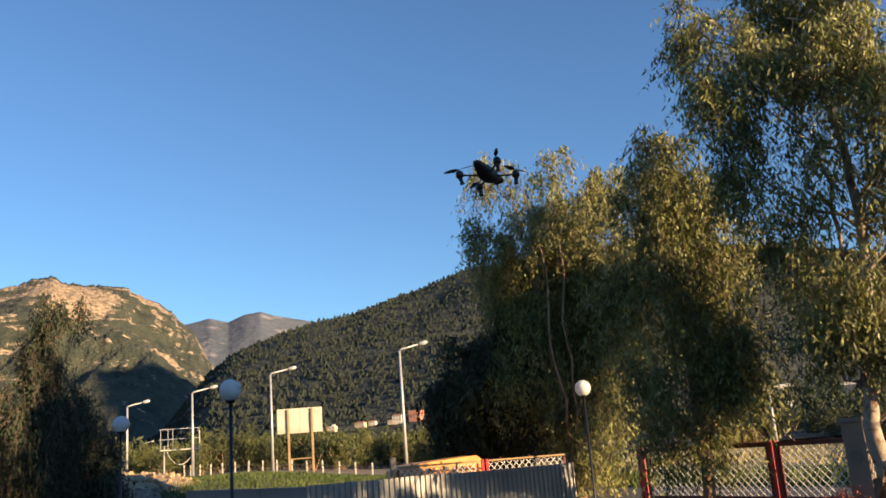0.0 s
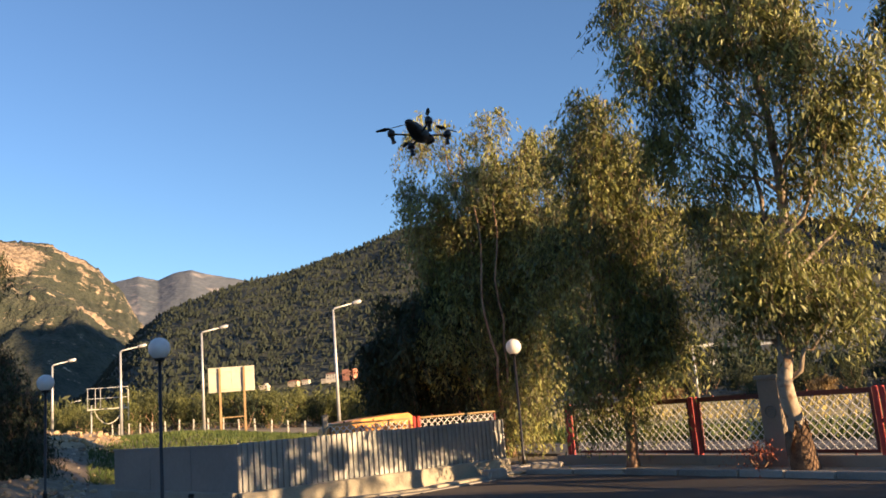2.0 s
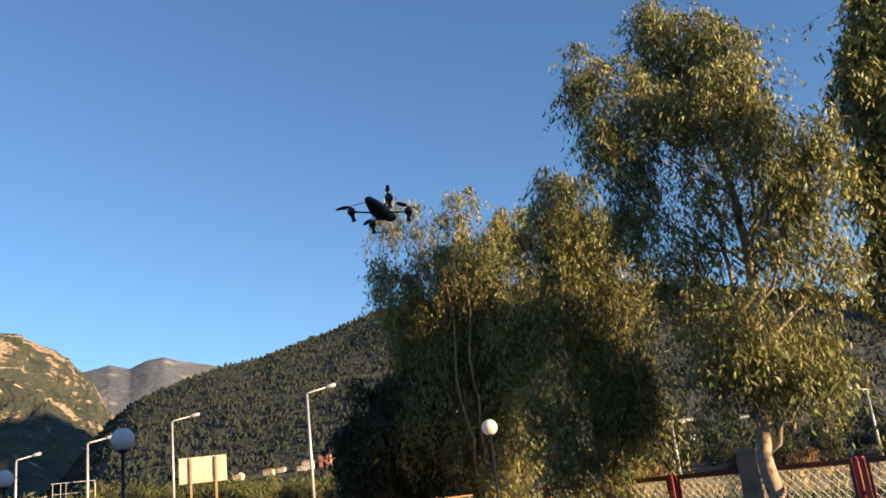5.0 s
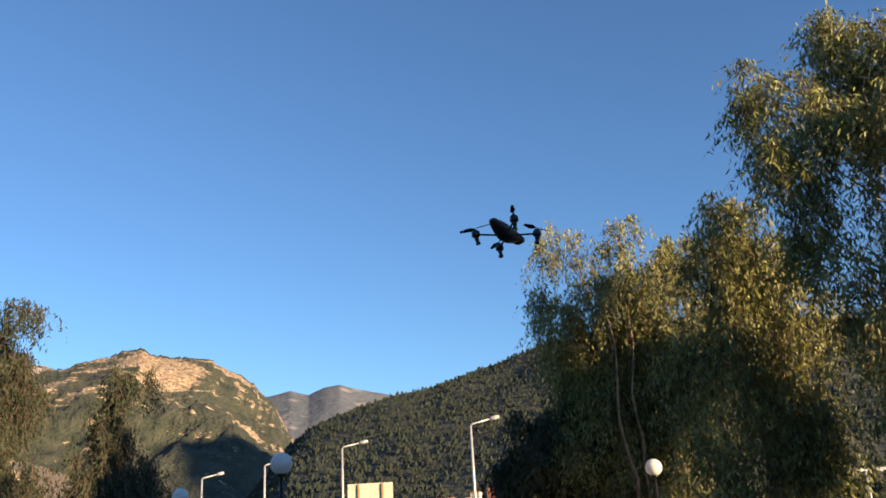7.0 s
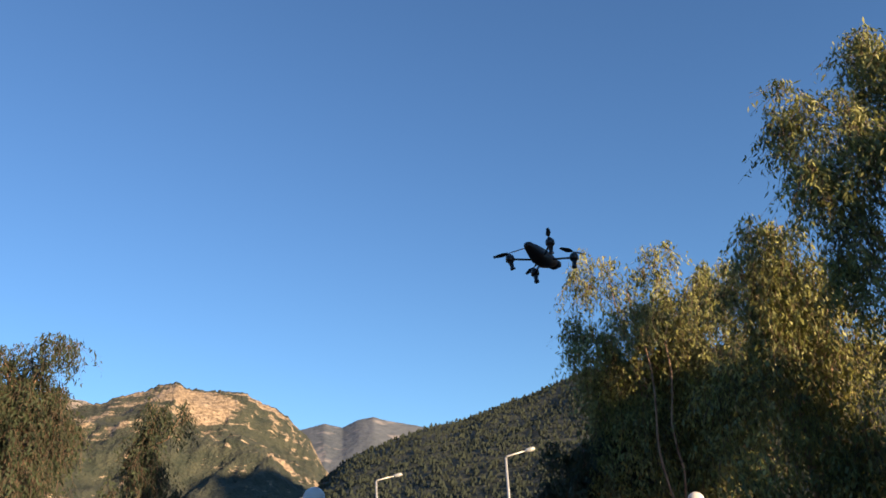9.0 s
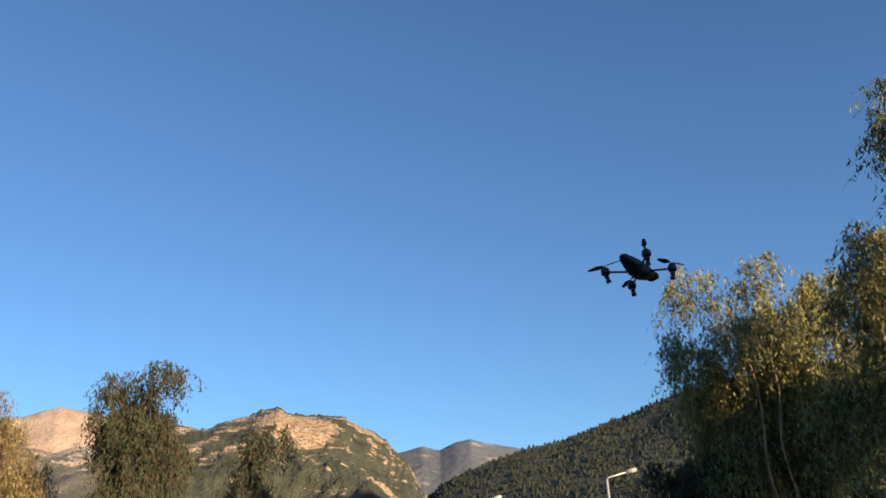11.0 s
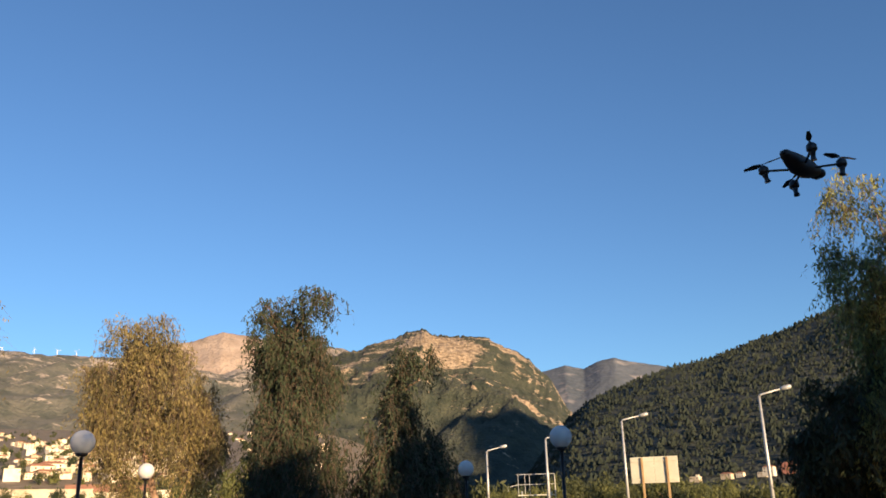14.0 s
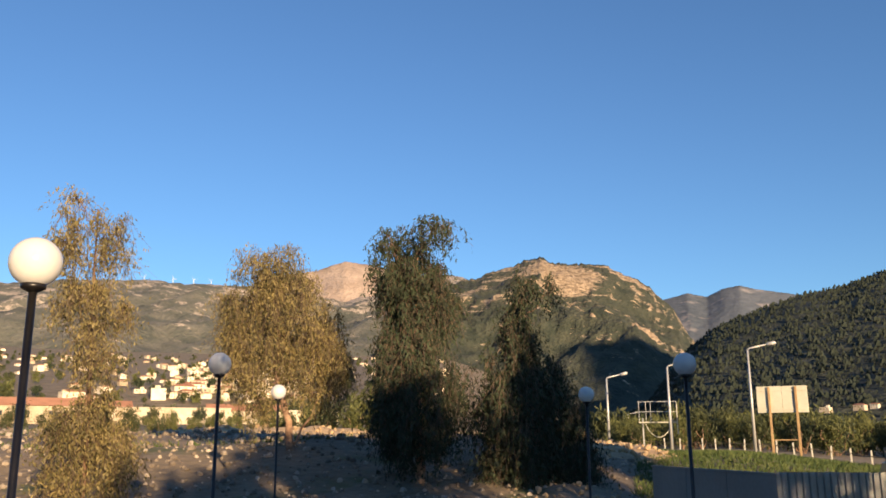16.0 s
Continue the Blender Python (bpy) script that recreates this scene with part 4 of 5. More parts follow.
# ---- beyond the fences ----


def strip(name, material, label, off0, off1, u0, u1, z, category, lift=0.0):
    sh = Shape()
    n = 40
    for k in range(n + 1):
        u = u0 + (u1 - u0) * k / n
        for off in (off0, off1):
            p = on_fence(u, 0, off)
            sh.v.append((p.x, p.y, height(p.x, p.y) + z))
    sh.f = [(2 * k, 2 * k + 1, 2 * k + 3, 2 * k + 2) for k in range(n)]
    return tagged(part(name, sh, material), label, category, kind="structure")


M_DRYGRASS = surface("dry_grass", (0.22, 0.18, 0.06), (0.4, 0.32, 0.13), 0.95, 0.3, 5, 0.6, reach=0.1)
M_ROADGREY = surface("grey_asphalt", (0.05, 0.048, 0.045), (0.09, 0.085, 0.08), 0.9, 0.4, 30, 0.3)
strip("road_near", M_ROADGREY, "grey asphalt lane behind the lattice fence", 2.5, 5.9, -16, 70, 0.05, "road")
strip("verge_green", M_GRASS_SOIL, "green grass strip between two lanes", 6.0, 11.0, -20, 70, 0.06, "grass")
strip("road_far", M_ASPHALT, "second dark asphalt lane past the grass", 11.1, 14.6, -24, 70, 0.05, "road")
strip("verge_dry", M_DRYGRASS, "strip of dry yellow grass", 14.7, 38, -30, 90, 0.06, "grass")

# Scrub sheet over the soil; its dark colour also carries the slope's shade.
shape = Shape()
for i in range(41):
    for j in range(31):
        p = bearing(-6 - 1.1 * i, 64 * 1.075 ** j)
        shape.v.append((p.x, p.y, height(p.x, p.y) + 0.12 + 0.5 * max(0.0, noise.noise((p.x * 0.09, p.y * 0.09, 4)))))
shape.f = [(i * 31 + j, (i + 1) * 31 + j, (i + 1) * 31 + j + 1, i * 31 + j + 1) for i in range(40) for j in range(30)]
M_SHADED_SCRUB = surface("shaded_low_scrub", (0.022, 0.03, 0.02), (0.085, 0.085, 0.06), 0.95, 0.08, 0.9, 1.0, reach=0.6, third=((0.15, 0.115, 0.075), 0.64))
tagged(part("slope_scrub", shape, M_SHADED_SCRUB, smooth=True), "scrubby slope past the lanes with shade in its dark colour", "slope", kind="structure")

rng = np.random.default_rng(77)


def grass_patch(name, spots, tall, label, material):
    k = len(spots)
    base = np.array(spots)
    lean = rng.normal(size=(k, 3)) * np.array([0.4, 0.4, 0]) + np.array([0, 0, 1])
    h = tall * (0.5 + rng.random((k, 1)))
    side = np.cross(lean, rng.normal(size=(k, 3)))
    side /= np.linalg.norm(side, axis=1)[:, None]
    w = tall * 0.16
    v = np.stack([base - side * w, base + side * w, base + lean * h + side * w * 0.2, base + lean * h - side * w * 0.2], 1).reshape(-1, 3)
    return tagged(new(name, big_mesh(name, v, material)), label, "grass", kind="stuff")


spots = []
while len(spots) < 21000:
    az, r = 4 + 16 * rng.random(), 27 + 25 * rng.random()
    p = bearing(az, r)
    if noise.noise((p.x * 0.25, p.y * 0.25, 2)) > -0.5:
        spots.append((p.x, p.y, height(p.x, p.y) - 0.02))
grass_patch("grass", spots, 0.15, "fresh green grass on the rise behind the fence", M_GRASS)
spots = []
while len(spots) < 14000:
    p = on_fence(-12 + 62 * rng.random(), 0, 6.1 + 4.8 * rng.random())
    spots.append((p.x, p.y, height(p.x, p.y)))
grass_patch("grass", spots, 0.3, "green grass strip between the lanes", M_GRASS)
spots = []
while len(spots) < 9000:
    p = on_fence(-20 + 80 * rng.random(), 0, 14.9 + 22 * rng.random())
    if noise.noise((p.x * 0.2, p.y * 0.2, 9)) > -0.2:
        spots.append((p.x, p.y, height(p.x, p.y)))
grass_patch("dry_grass", spots, 0.3, "tufts of dry yellow grass past the lanes", M_DRYGRASS)
spots = []
while len(spots) < 2600:
    az, r = 24 + 44 * rng.random(), 34 + 60 * rng.random() ** 1.5
    p = bearing(az, r)
    if noise.noise((p.x * 0.12, p.y * 0.12, 7)) > 0.15:
        spots.append((p.x, p.y, height(p.x, p.y) - 0.02))
grass_patch("weeds", spots, 0.2, "green weeds and low brush on the rubble bank", M_GRASS)

# guard posts along the road edge
for k in range(15):
    az = 18.6 - 11.8 * (k / 14) ** 1.3
    r = 70 - 18 * (k / 14)
    p = bearing(az, r)
    z = height(p.x, p.y)
    ob = thing("guard_post", pose(p.x, p.y, z, 0, rng.normal() * 1.5, az), "short white roadside guard post", "post", "guard posts")
    part("shaft", Shape().box((0, 0, 0.33), (0.1, 0.1, 0.86), 0, 0.015), M_POSTWHITE, ob)
    part("head", Shape().box((0, 0, 0.785), (0.085, 0.085, 0.05), 0, 0.015), M_POSTWHITE, ob)
rail = thing("guard_rail", pose(0, 0, 0), "thin rusty steel rail between the guard posts", "guard rail")
pts = []
for k in range(30):
    u = k / 29
    p = bearing(20.2 - 16.5 * u ** 1.25, 72 - 24 * u)
    pts.append((p.x, p.y - 0.12, height(p.x, p.y) + 0.5))
part("beam", Shape().tube(pts, 0.022, 6), M_WOODPOST, rail)

# billboard seen from behind
c = bearing(11.36, 53.2)
bb = thing("billboard", pose(c.x, c.y, 0, 0, 0, 7.0), "blank cream billboard back on two tall posts", "billboard")
for k in range(4):
    part("panel", Shape().box((-1.02 + 0.68 * k, 0, 4.0), (0.67, 0.05, 1.48), 0, 0.01), M_BOARD, bb)
for x in (-0.68, 0.74):
    part("post", Shape().box((x, -0.09, 2.55), (0.13, 0.12, 4.3), 0, 0.012), M_WOODPOST, bb, "weathered ochre post")
part("crossbar", Shape().box((0.03, -0.08, 1.75), (1.3, 0.05, 0.06), 0, 0.008), M_WOODPOST, bb)
for z in (3.45, 4.5):
    part("batten", Shape().box((0, -0.045, z), (2.66, 0.035, 0.06), 0, 0.006), M_BOARD, bb)

# steel platform with railings and a hanging cable
c = bearing(18.85, 59.5)
gantry = thing("sign_platform", pose(c.x, c.y, 1.2, 0, 0, 18.0), "pale steel maintenance platform with railings and a slack cable", "platform")
for x in (-1.1, 0.95):
    part("leg", Shape().box((x * 0.9, 0, 0.85), (0.09, 0.09, 2.3), 0, 0.01), M_GALV, gantry)
part("deck", Shape().box((0, 0, 1.72), (2.5, 0.8, 0.07), 0, 0.015), M_BOARD, gantry)
for x in (-1.2, -0.75, -0.45, 0.85, 1.2):
    part("baluster", Shape().box((x, -0.36, 2.42), (0.035, 0.035, 1.28), 0, 0.006), M_GALV, gantry)
for z in (2.4, 3.05):
    part("handrail", Shape().box((-0.05, -0.36, z), (2.5, 0.035, 0.035), 0, 0.006), M_GALV, gantry)
pts = [(-0.8 + 1.8 * k / 12, -0.3, 1.62 - 1.0 * math.sin(math.pi * k / 12) ** 0.7 + 0.3 * k / 12) for k in range(13)]
part("cable", Shape().tube(pts, 0.035, 6), M_BOARD, gantry)
part("ladder", Shape().box((1.22, -0.3, 1.9), (0.06, 0.3, 1.9), 0, 0.01), M_BOARD, gantry)

# orange skip behind the corrugated fence
c = bearing(2.85, 22.0)
skip = thing("waste_skip", pose(c.x, c.y, -0.1, 0, 0, 14) @ Matrix.Diagonal((0.88, 1, 1, 1)), "orange steel skip with black painted marks", "skip")
sh = Shape()
prof = [(-1.3, 1.02), (-1.22, 1.3), (-0.95, 1.42), (-0.3, 1.47), (0.6, 1.52), (1.1, 1.54), (1.28, 1.4), (1.3, 1.0), (1.15, 0.15), (-1.1, 0.15)]
sh.v = [(x, -0.75, z) for x, z in prof] + [(x, 0.75, z) for x, z in prof]
n = len(prof)
sh.f = [tuple(range(n - 1, -1, -1)), tuple(range(n, 2 * n))] + [(k, (k + 1) % n, n + (k + 1) % n, n + k) for k in range(n)]
part("body", sh, M_ORANGE, skip)
for k in range(5):
    part("rib", Shape().box((-0.9 + 0.45 * k, -0.77, 0.7), (0.06, 0.05, 1.1), 0, 0.01), M_ORANGE, skip)
for x, z, dx, dz in ((-0.4, 1.08, 0.14, 0.24), (-0.12, 1.1, -0.14, 0.22), (-0.42, 1.1, 0.3, 0.02), (0.12, 1.12, 0.02, 0.24), (0.12, 1.34, 0.16, -0.06), (0.42, 1.12, 0.1, 0.26), (0.62, 1.16, 0.16, 0.14), (0.78, 1.14, -0.14, 0.18)):
    part("mark", Shape().tube([(x, -0.757, z), (x + dx / 2 + 0.02, -0.757, z + dz / 2), (x + dx, -0.757, z + dz)], 0.022, 6), M_MARK, skip)
p = bearing(5.45, 21.5)
stub = thing("concrete_post", pose(p.x, p.y, 0.2), "grey concrete fence post stub", "post")
part("shaft", Shape().box((0, 0, 0.55), (0.14, 0.14, 1.5), 10, 0.015), M_CONCRETE, stub)
part("cap", Shape().box((0, 0, 1.32), (0.16, 0.16, 0.04), 10, 0.01), M_CONCRETE, stub)

# builders' debris beside the kerb
for k, (x, y, w, d, h, turn) in enumerate(((-8.6, 17.9, 0.7, 0.4, 0.12, 30), (-7.9, 17.6, 0.5, 0.35, 0.16, -15), (-9.4, 18.4, 0.8, 0.3, 0.1, 10), (1.7, 17.85, 0.5, 0.3, 0.18, 35), (2.95, 18.75, 0.7, 0.3, 0.16, -20))):
    ob = thing("concrete_lump", pose(x, y, 0.02 + h / 2, 4 * rng.normal(), 4 * rng.normal(), turn), "broken lump of pale concrete by the kerb", "concrete lump", "concrete lumps")
    part("block", Shape().box((0, 0, 0), (w, d, h), 0, 0.035), M_KERB, ob)
for k, (x, y, turn) in enumerate(((-7.0, 17.3, -28), (-6.6, 17.0, -24), (-6.9, 17.55, -40))):
    ob = thing("timber_plank", pose(x, y, 0.05 + 0.03 * k, 0, 2, turn), "weathered grey timber plank lying by the kerb", "plank", "loose planks")
    part("board", Shape().box((0, 0, 0), (1.6, 0.1, 0.04), 0, 0.008), M_KERB, ob)
# Stands for the small black bollard beside the lamp.
ob = thing("cable_stub", pose(-3.75, 14.95, 0.05), "short black bollard beside the lamp post", "conduit")
part("pipe", Shape().tube([(0, 0, 0), (0, 0, 0.28), (0.02, 0, 0.36)], 0.05, 10), M_BLACK, ob, smooth=True)
part("cap", Shape().tube([(0.02, 0, 0.36), (0.025, 0, 0.4)], [0.056, 0.045], 10), M_BLACK, ob, smooth=True)

# ---- shrubs ----


def shrub(name, h, w, material, label, seed, count=2000, leaf=0.24, category="shrub"):
    g = np.random.default_rng(seed)
    ob = thing(name, pose(0, 0, -60), label, category, "shrubs beyond the road")
    stem = Shape()
    for k in range(4):
        a = 6.28 * k / 4 + g.random()
        stem.tube(wobble(g, (0, 0, -0.1), (0.3 * w * math.cos(a), 0.3 * w * math.sin(a), 0.6 * h), 4, 0.04 * h), [0.05, 0.04, 0.03, 0.02, 0.012], 6)
    part("stem", stem, M_BARK, ob)
    vs = []
    for k in range(9):
        a, q = 6.28 * g.random(), g.random()
        c = (0.32 * w * q * math.cos(a), 0.32 * w * q * math.sin(a), h * (0.28 + 0.55 * g.random()))
        v, _, _, _ = leaf_strands(g, c, w * 0.27, h * 0.24, count / 9, leaf, per=6, hang=0.3 * h / 2)
        vs.append(v)
    o = tagged(new("crown", big_mesh("crown", np.concatenate(vs), material)), kind="stuff")
    o.parent = ob
    return ob


M_YOUNG = surface("young_leaf", (0.035, 0.05, 0.013), (0.155, 0.158, 0.047), 0.65, 0.3, 1.5, 0, island=0.5, thin=0.22, contrast=0.8)
BUSHES = [shrub("shrub", 3.0, 2.8, M_BUSH, "olive green roadside shrub", 100 + k) for k in range(3)]
BUSHES += [shrub("shrub", 3.2, 2.6, M_YOUNG, "upright yellowish green young tree", 104), shrub("shrub", 3.4, 3.4, M_LEAF_DARK_SHADED, "dense dark green roadside shrub", 105)]


def plant(k, az, r, s, z=None):
    p = bearing(az, r)
    return copy_thing(BUSHES[k], pose(p.x, p.y, height(p.x, p.y) if z is None else z, 0, 0, 360 * rng.random()) @ Matrix.Diagonal((s, s, s * (0.85 + 0.3 * rng.random()), 1)))


for k in range(100):
    az = 21.8 - 27.5 * (k + rng.random()) / 100
    if rng.random() < 0.12:
        continue
    plant(int(rng.choice([0, 1, 2, 3, 3, 3, 4])), az, 72 + 22 * rng.random(), (0.85 + 0.4 * rng.random()) * (0.75 if az > 17 else 1.0))
for k in range(120):
    p = on_fence(-30 + 90 * (k + rng.random()) / 120, 0, 40 + 9 * rng.random())
    plant(int(rng.choice([0, 4, 4, 4])), math.degrees(math.atan2(-p.x, p.y)), math.hypot(p.x, p.y), 0.55 + 0.3 * rng.random())

M_DRYLEAF = surface("dry_leaf", (0.1, 0.065, 0.028), (0.27, 0.17, 0.07), 0.75, 0.5, 2, 0, island=0.4, thin=0.2)
for az, r, size in ((-16.2, 60, 1.7), (-17.4, 62, 1.4), (-26.0, 57, 1.3)):
    p = bearing(az, r)
    shrub("shrub", size, size * 1.5, M_DRYLEAF, "dry rust brown bush beside the far lane", int(300 - az * 10)).matrix_basis = pose(p.x, p.y, height(p.x, p.y))

far_leaves = {}


def plant_far(k, az, r, s):
    """Far shrubs, gathered by their leaves into one mesh a kind."""
    p = bearing(az, r)
    crown = next(o for o in BUSHES[k].children if o.name.startswith("crown")).data
    v = np.empty(len(crown.vertices) * 3, dtype=np.float32)
    crown.vertices.foreach_get("co", v)
    a = 6.28 * rng.random()
    turn = np.array([[math.cos(a), -math.sin(a), 0], [math.sin(a), math.cos(a), 0], [0, 0, 1]])
    quads = v.reshape(-1, 4, 3)[::10]
    centre = quads.mean(axis=1, keepdims=True)
    quads = centre + (quads - centre) * 3.2
    far_leaves.setdefault(crown.materials[0].name, []).append((quads.reshape(-1, 3) @ turn.T) * s + np.array([p.x, p.y, height(p.x, p.y)]))


for k in range(330):
    plant_far(4, -8 - 34 * rng.random(), 75 + 270 * rng.random() ** 1.6, 0.45 + 0.5 * rng.random())
for k in range(46):
    az = 34 + 34 * rng.random()
    plant(int(rng.choice([0, 1, 2, 4])), az, 60 + 190 * rng.random(), 0.5 + 0.6 * rng.random())
for k in range(620):
    plant_far(int(rng.choice([0, 1, 2, 3, 4])), 33 + 34 * rng.random(), 270 + 1200 * rng.random() ** 1.3, 0.9 + 1.2 * rng.random())
for k in range(60):
    plant_far(int(rng.choice([0, 1, 4, 4])), 23 - 30 * rng.random(), 96 + 40 * rng.random(), 1.0 + 0.5 * rng.random())
for nm, vs in far_leaves.items():
    tagged(new("far_scrub", big_mesh("far_scrub", np.concatenate(vs), bpy.data.materials[nm])), "scattered dark green scrub on the far slopes", "scrub", kind="stuff")
for k in range(34):
    plant(int(rng.choice([0, 1, 3, 3])), 34 + 20 * (k + rng.random()) / 34, 60 + 9 * rng.random(), 0.28 + 0.22 * rng.random())
for az, r, s in ((37.5, 60, 1.0), (38.6, 58, 0.8), (36.2, 64, 0.9), (41.0, 66, 0.7)):
    plant(3, az, r, s)
for ob in BUSHES:
    for o in (*ob.children, ob):
        bpy.data.objects.remove(o)
sh = shrub("flower_bush", 0.45, 0.7, surface("red_flowers", (0.25, 0.05, 0.03), (0.45, 0.14, 0.08), 0.7, 3, 9, 0, island=0.6), "small rust red bush at the pillar foot", 130, 500, 0.07)
sh.matrix_basis = pose(5.98, 14.6, 0.05)

# ---- rubble ----
STONES, SOIL_STONES = [], []
for k in range(6):
    g = np.random.default_rng(200 + k)
    sh = Shape().ball((0, 0, 0), 0.5, 4, 6)
    sh.v = [(x * (0.75 + 0.5 * g.random()), y * (0.6 + 0.5 * g.random()), z * (0.5 + 0.4 * g.random())) for x, y, z in sh.v]
    STONES.append(mesh_of("stone", sh, M_STONE))
    SOIL_STONES.append(mesh_of("stone", sh, M_BANKSTONE))


def stone_pose(az, r, size):
    p = bearing(az, r)
    s = size * (0.5 + rng.random() ** 2 * 1.2)
    return pose(p.x, p.y, height(p.x, p.y) + s * 0.12, 30 * rng.normal(), 30 * rng.normal(), 360 * rng.random()) @ Matrix.Diagonal((s, s, s, 1))


def rubble(label, az0, az1, r0, r1, low, tall, count, size=1.0, earth=M_STONE):
    """A heap of earth with broken stones lying over it."""
    heap = thing("rubble_heap", pose(0, 0, 0), label, "rubble heap", "rubble heaps")
    n = int((az1 - az0) * 3.3)
    sh = Shape()
    for i in range(n + 1):
        for j in range(13):
            p = bearing(az0 + (az1 - az0) * i / n, r0 + (r1 - r0) * j / 12)
            edge = math.sin(math.pi * i / n) ** 0.6 * math.sin(math.pi * j / 12)
            sh.v.append((p.x, p.y, height(p.x, p.y) - 0.12 + edge * (low + tall * noise.noise((p.x * 0.7, p.y * 0.7, 6)))))
    sh.f = [(i * 13 + j, i * 13 + j + 1, (i + 1) * 13 + j + 1, (i + 1) * 13 + j) for i in range(n) for j in range(12)]
    part("earth", sh, earth, heap, smooth=True)
    for k in range(count):
        v = sh.v[int(rng.random() * n) * 13 + int(rng.random() * 12)]
        s = (0.14 + 0.3 * rng.random() ** 2.2) * size
        piece("stone", STONES[k % 6], heap, pose(v[0] + rng.normal() * 0.2, v[1] + rng.normal() * 0.2, v[2] + 0.1 * s, 40 * rng.normal(), 40 * rng.normal(), 360 * rng.random()) @ Matrix.Diagonal((s, s, s, 1)))


for k in range(16):
    p = on_fence(-8 + 2.6 * k + rng.normal() * 0.4, 0, 36.5 + rng.normal() * 0.5)
    ob = thing("boulder", pose(p.x, p.y, height(p.x, p.y) + 0.3, 0, 0, 360 * rng.random()), "pale rounded boulder beside the far lane", "boulder", "roadside boulders")
    sh = Shape().ball((0, 0, 0), 0.62 + 0.25 * rng.random(), 7, 10, 0.72)
    sh.v = [tuple(Vector(v) * (1 + 0.22 * noise.noise((v[0] * 1.6 + k * 7, v[1] * 1.6, v[2] * 1.6)))) for v in sh.v]
    part("stone", sh, M_KERB, ob, smooth=True)
rubble("heap of pale broken stone and earth in sunlight", 17.6, 25.0, 35, 46, 0.4, 0.45, 290, 0.85)
rubble("slope of ochre earth and stones beside the sheet fence", 19.6, 28.5, 21.3, 30.5, 0.2, 0.3, 290, 0.55, M_SOIL)
rubble("long heap of sunlit ochre earth and stone on the bank", 33.0, 52.0, 52.0, 58.0, 0.55, 0.5, 290)
bank = thing("bank_stones", pose(0, 0, 0), "broken stones scattered over the shaded bank", "stones")
for k in range(290):
    piece("stone", SOIL_STONES[k % 6], bank, stone_pose(24 + 38 * rng.random(), 22.5 + 13 * rng.random(), 0.12))
loose = Shape()
for k in range(4200):
    az, r = 20 + 46 * rng.random(), 22 + 50 * rng.random() ** 1.6
    m = stone_pose(az, r, (0.08 if r < 33 else 0.12) + 0.003 * r)
    loose.add([m @ v.co for v in STONES[k % 6].vertices], [tuple(q.vertices) for q in STONES[k % 6].polygons])
tagged(part("gravel", loose, M_BANKSTONE), "small loose stones over the bank", "gravel", kind="stuff")

# ---- houses ----


def house(seed, w, d, storeys, wall, pitched):
    g = np.random.default_rng(seed)
    h = 3.0 * storeys
    ob = thing("house", pose(0, 0, -300), "cream rendered village house with " + ("a clay tile roof" if pitched else "a flat roof"), "house", "village houses")
    part("wall", Shape().box((0, 0, h / 2 - 1.5), (w, d, h + 3), 0, 0.06), wall, ob)
    if pitched:
        sh = Shape()
        e = 0.5
        sh.v = [(-w / 2 - e, -d / 2 - e, h - 0.05), (w / 2 + e, -d / 2 - e, h - 0.05), (w / 2 + e, d / 2 + e, h - 0.05), (-w / 2 - e, d / 2 + e, h - 0.05), (-w / 2 + d * 0.3, 0, h + d * 0.2), (w / 2 - d * 0.3, 0, h + d * 0.2)]
        sh.f = [(3, 2, 1, 0), (0, 1, 5, 4), (2, 3, 4, 5), (1, 2, 5), (3, 0, 4)]
        part("roof", sh, M_ROOF, ob)
    else:
        part("roof", Shape().box((0, 0, h + 0.15), (w + 0.3, d + 0.3, 0.3), 0, 0.03), wall, ob)
        part("stair_head", Shape().box((w * 0.2, d * 0.1, h + 1.3), (w * 0.3, d * 0.35, 2.1), 0, 0.04), wall, ob)
    for s in range(storeys):
        for k in range(3):
            x = (k - 1) * w * 0.3
            if s == 0 and k == 1:
                part("door", Shape().box((x, -d / 2 - 0.02, 1.05), (1.0, 0.08, 2.1), 0, 0.01), M_WOODPOST, ob)
            else:
                part("window", Shape().box((x, -d / 2 - 0.02, 3 * s + 1.6), (1.2, 0.08, 1.3), 0, 0.01), M_WINDOW, ob)
        if s and g.random() < 0.7:
            part("balcony", Shape().box((0, -d / 2 - 0.6, 3 * s - 0.1), (w * 0.7, 1.2, 0.9), 0, 0.03), wall, ob)
    return ob


HOUSES = [house(1, 12, 8, 1, M_CREAM, True), house(2, 13, 9, 2, M_CREAM, False), house(3, 11, 8, 1, M_CREAM, False), house(4, 16, 9, 1, M_CREAM, True), house(5, 11, 7, 2, M_CREAM, True)]
placed = []


def settle(k, az, r, turn, z=None, s=1.0):
    p = bearing(az, r)
    if any((p.x - q[0]) ** 2 + (p.y - q[1]) ** 2 < (12 * s) ** 2 for q in placed):
        return
    if len(placed) > 288 and z is None:
        return
    placed.append((p.x, p.y))
    copy_thing(HOUSES[k], pose(p.x, p.y, height(p.x, p.y) if z is None else z, 0, 0, turn) @ Matrix.Diagonal((s, s, s, 1)))


for k in range(640):
    q = rng.random() ** 1.4
    az = 33 + 33 * rng.random()
    if rng.random() < 0.5:
        az, q = 42 + 9 * rng.random(), q * 0.35
    settle(int(rng.integers(0, 5)), az, 380 + 1100 * q, az + 40 * rng.random() - 10 + float(rng.choice([0, 0, 90])), None, 0.38 + 0.3 * rng.random())
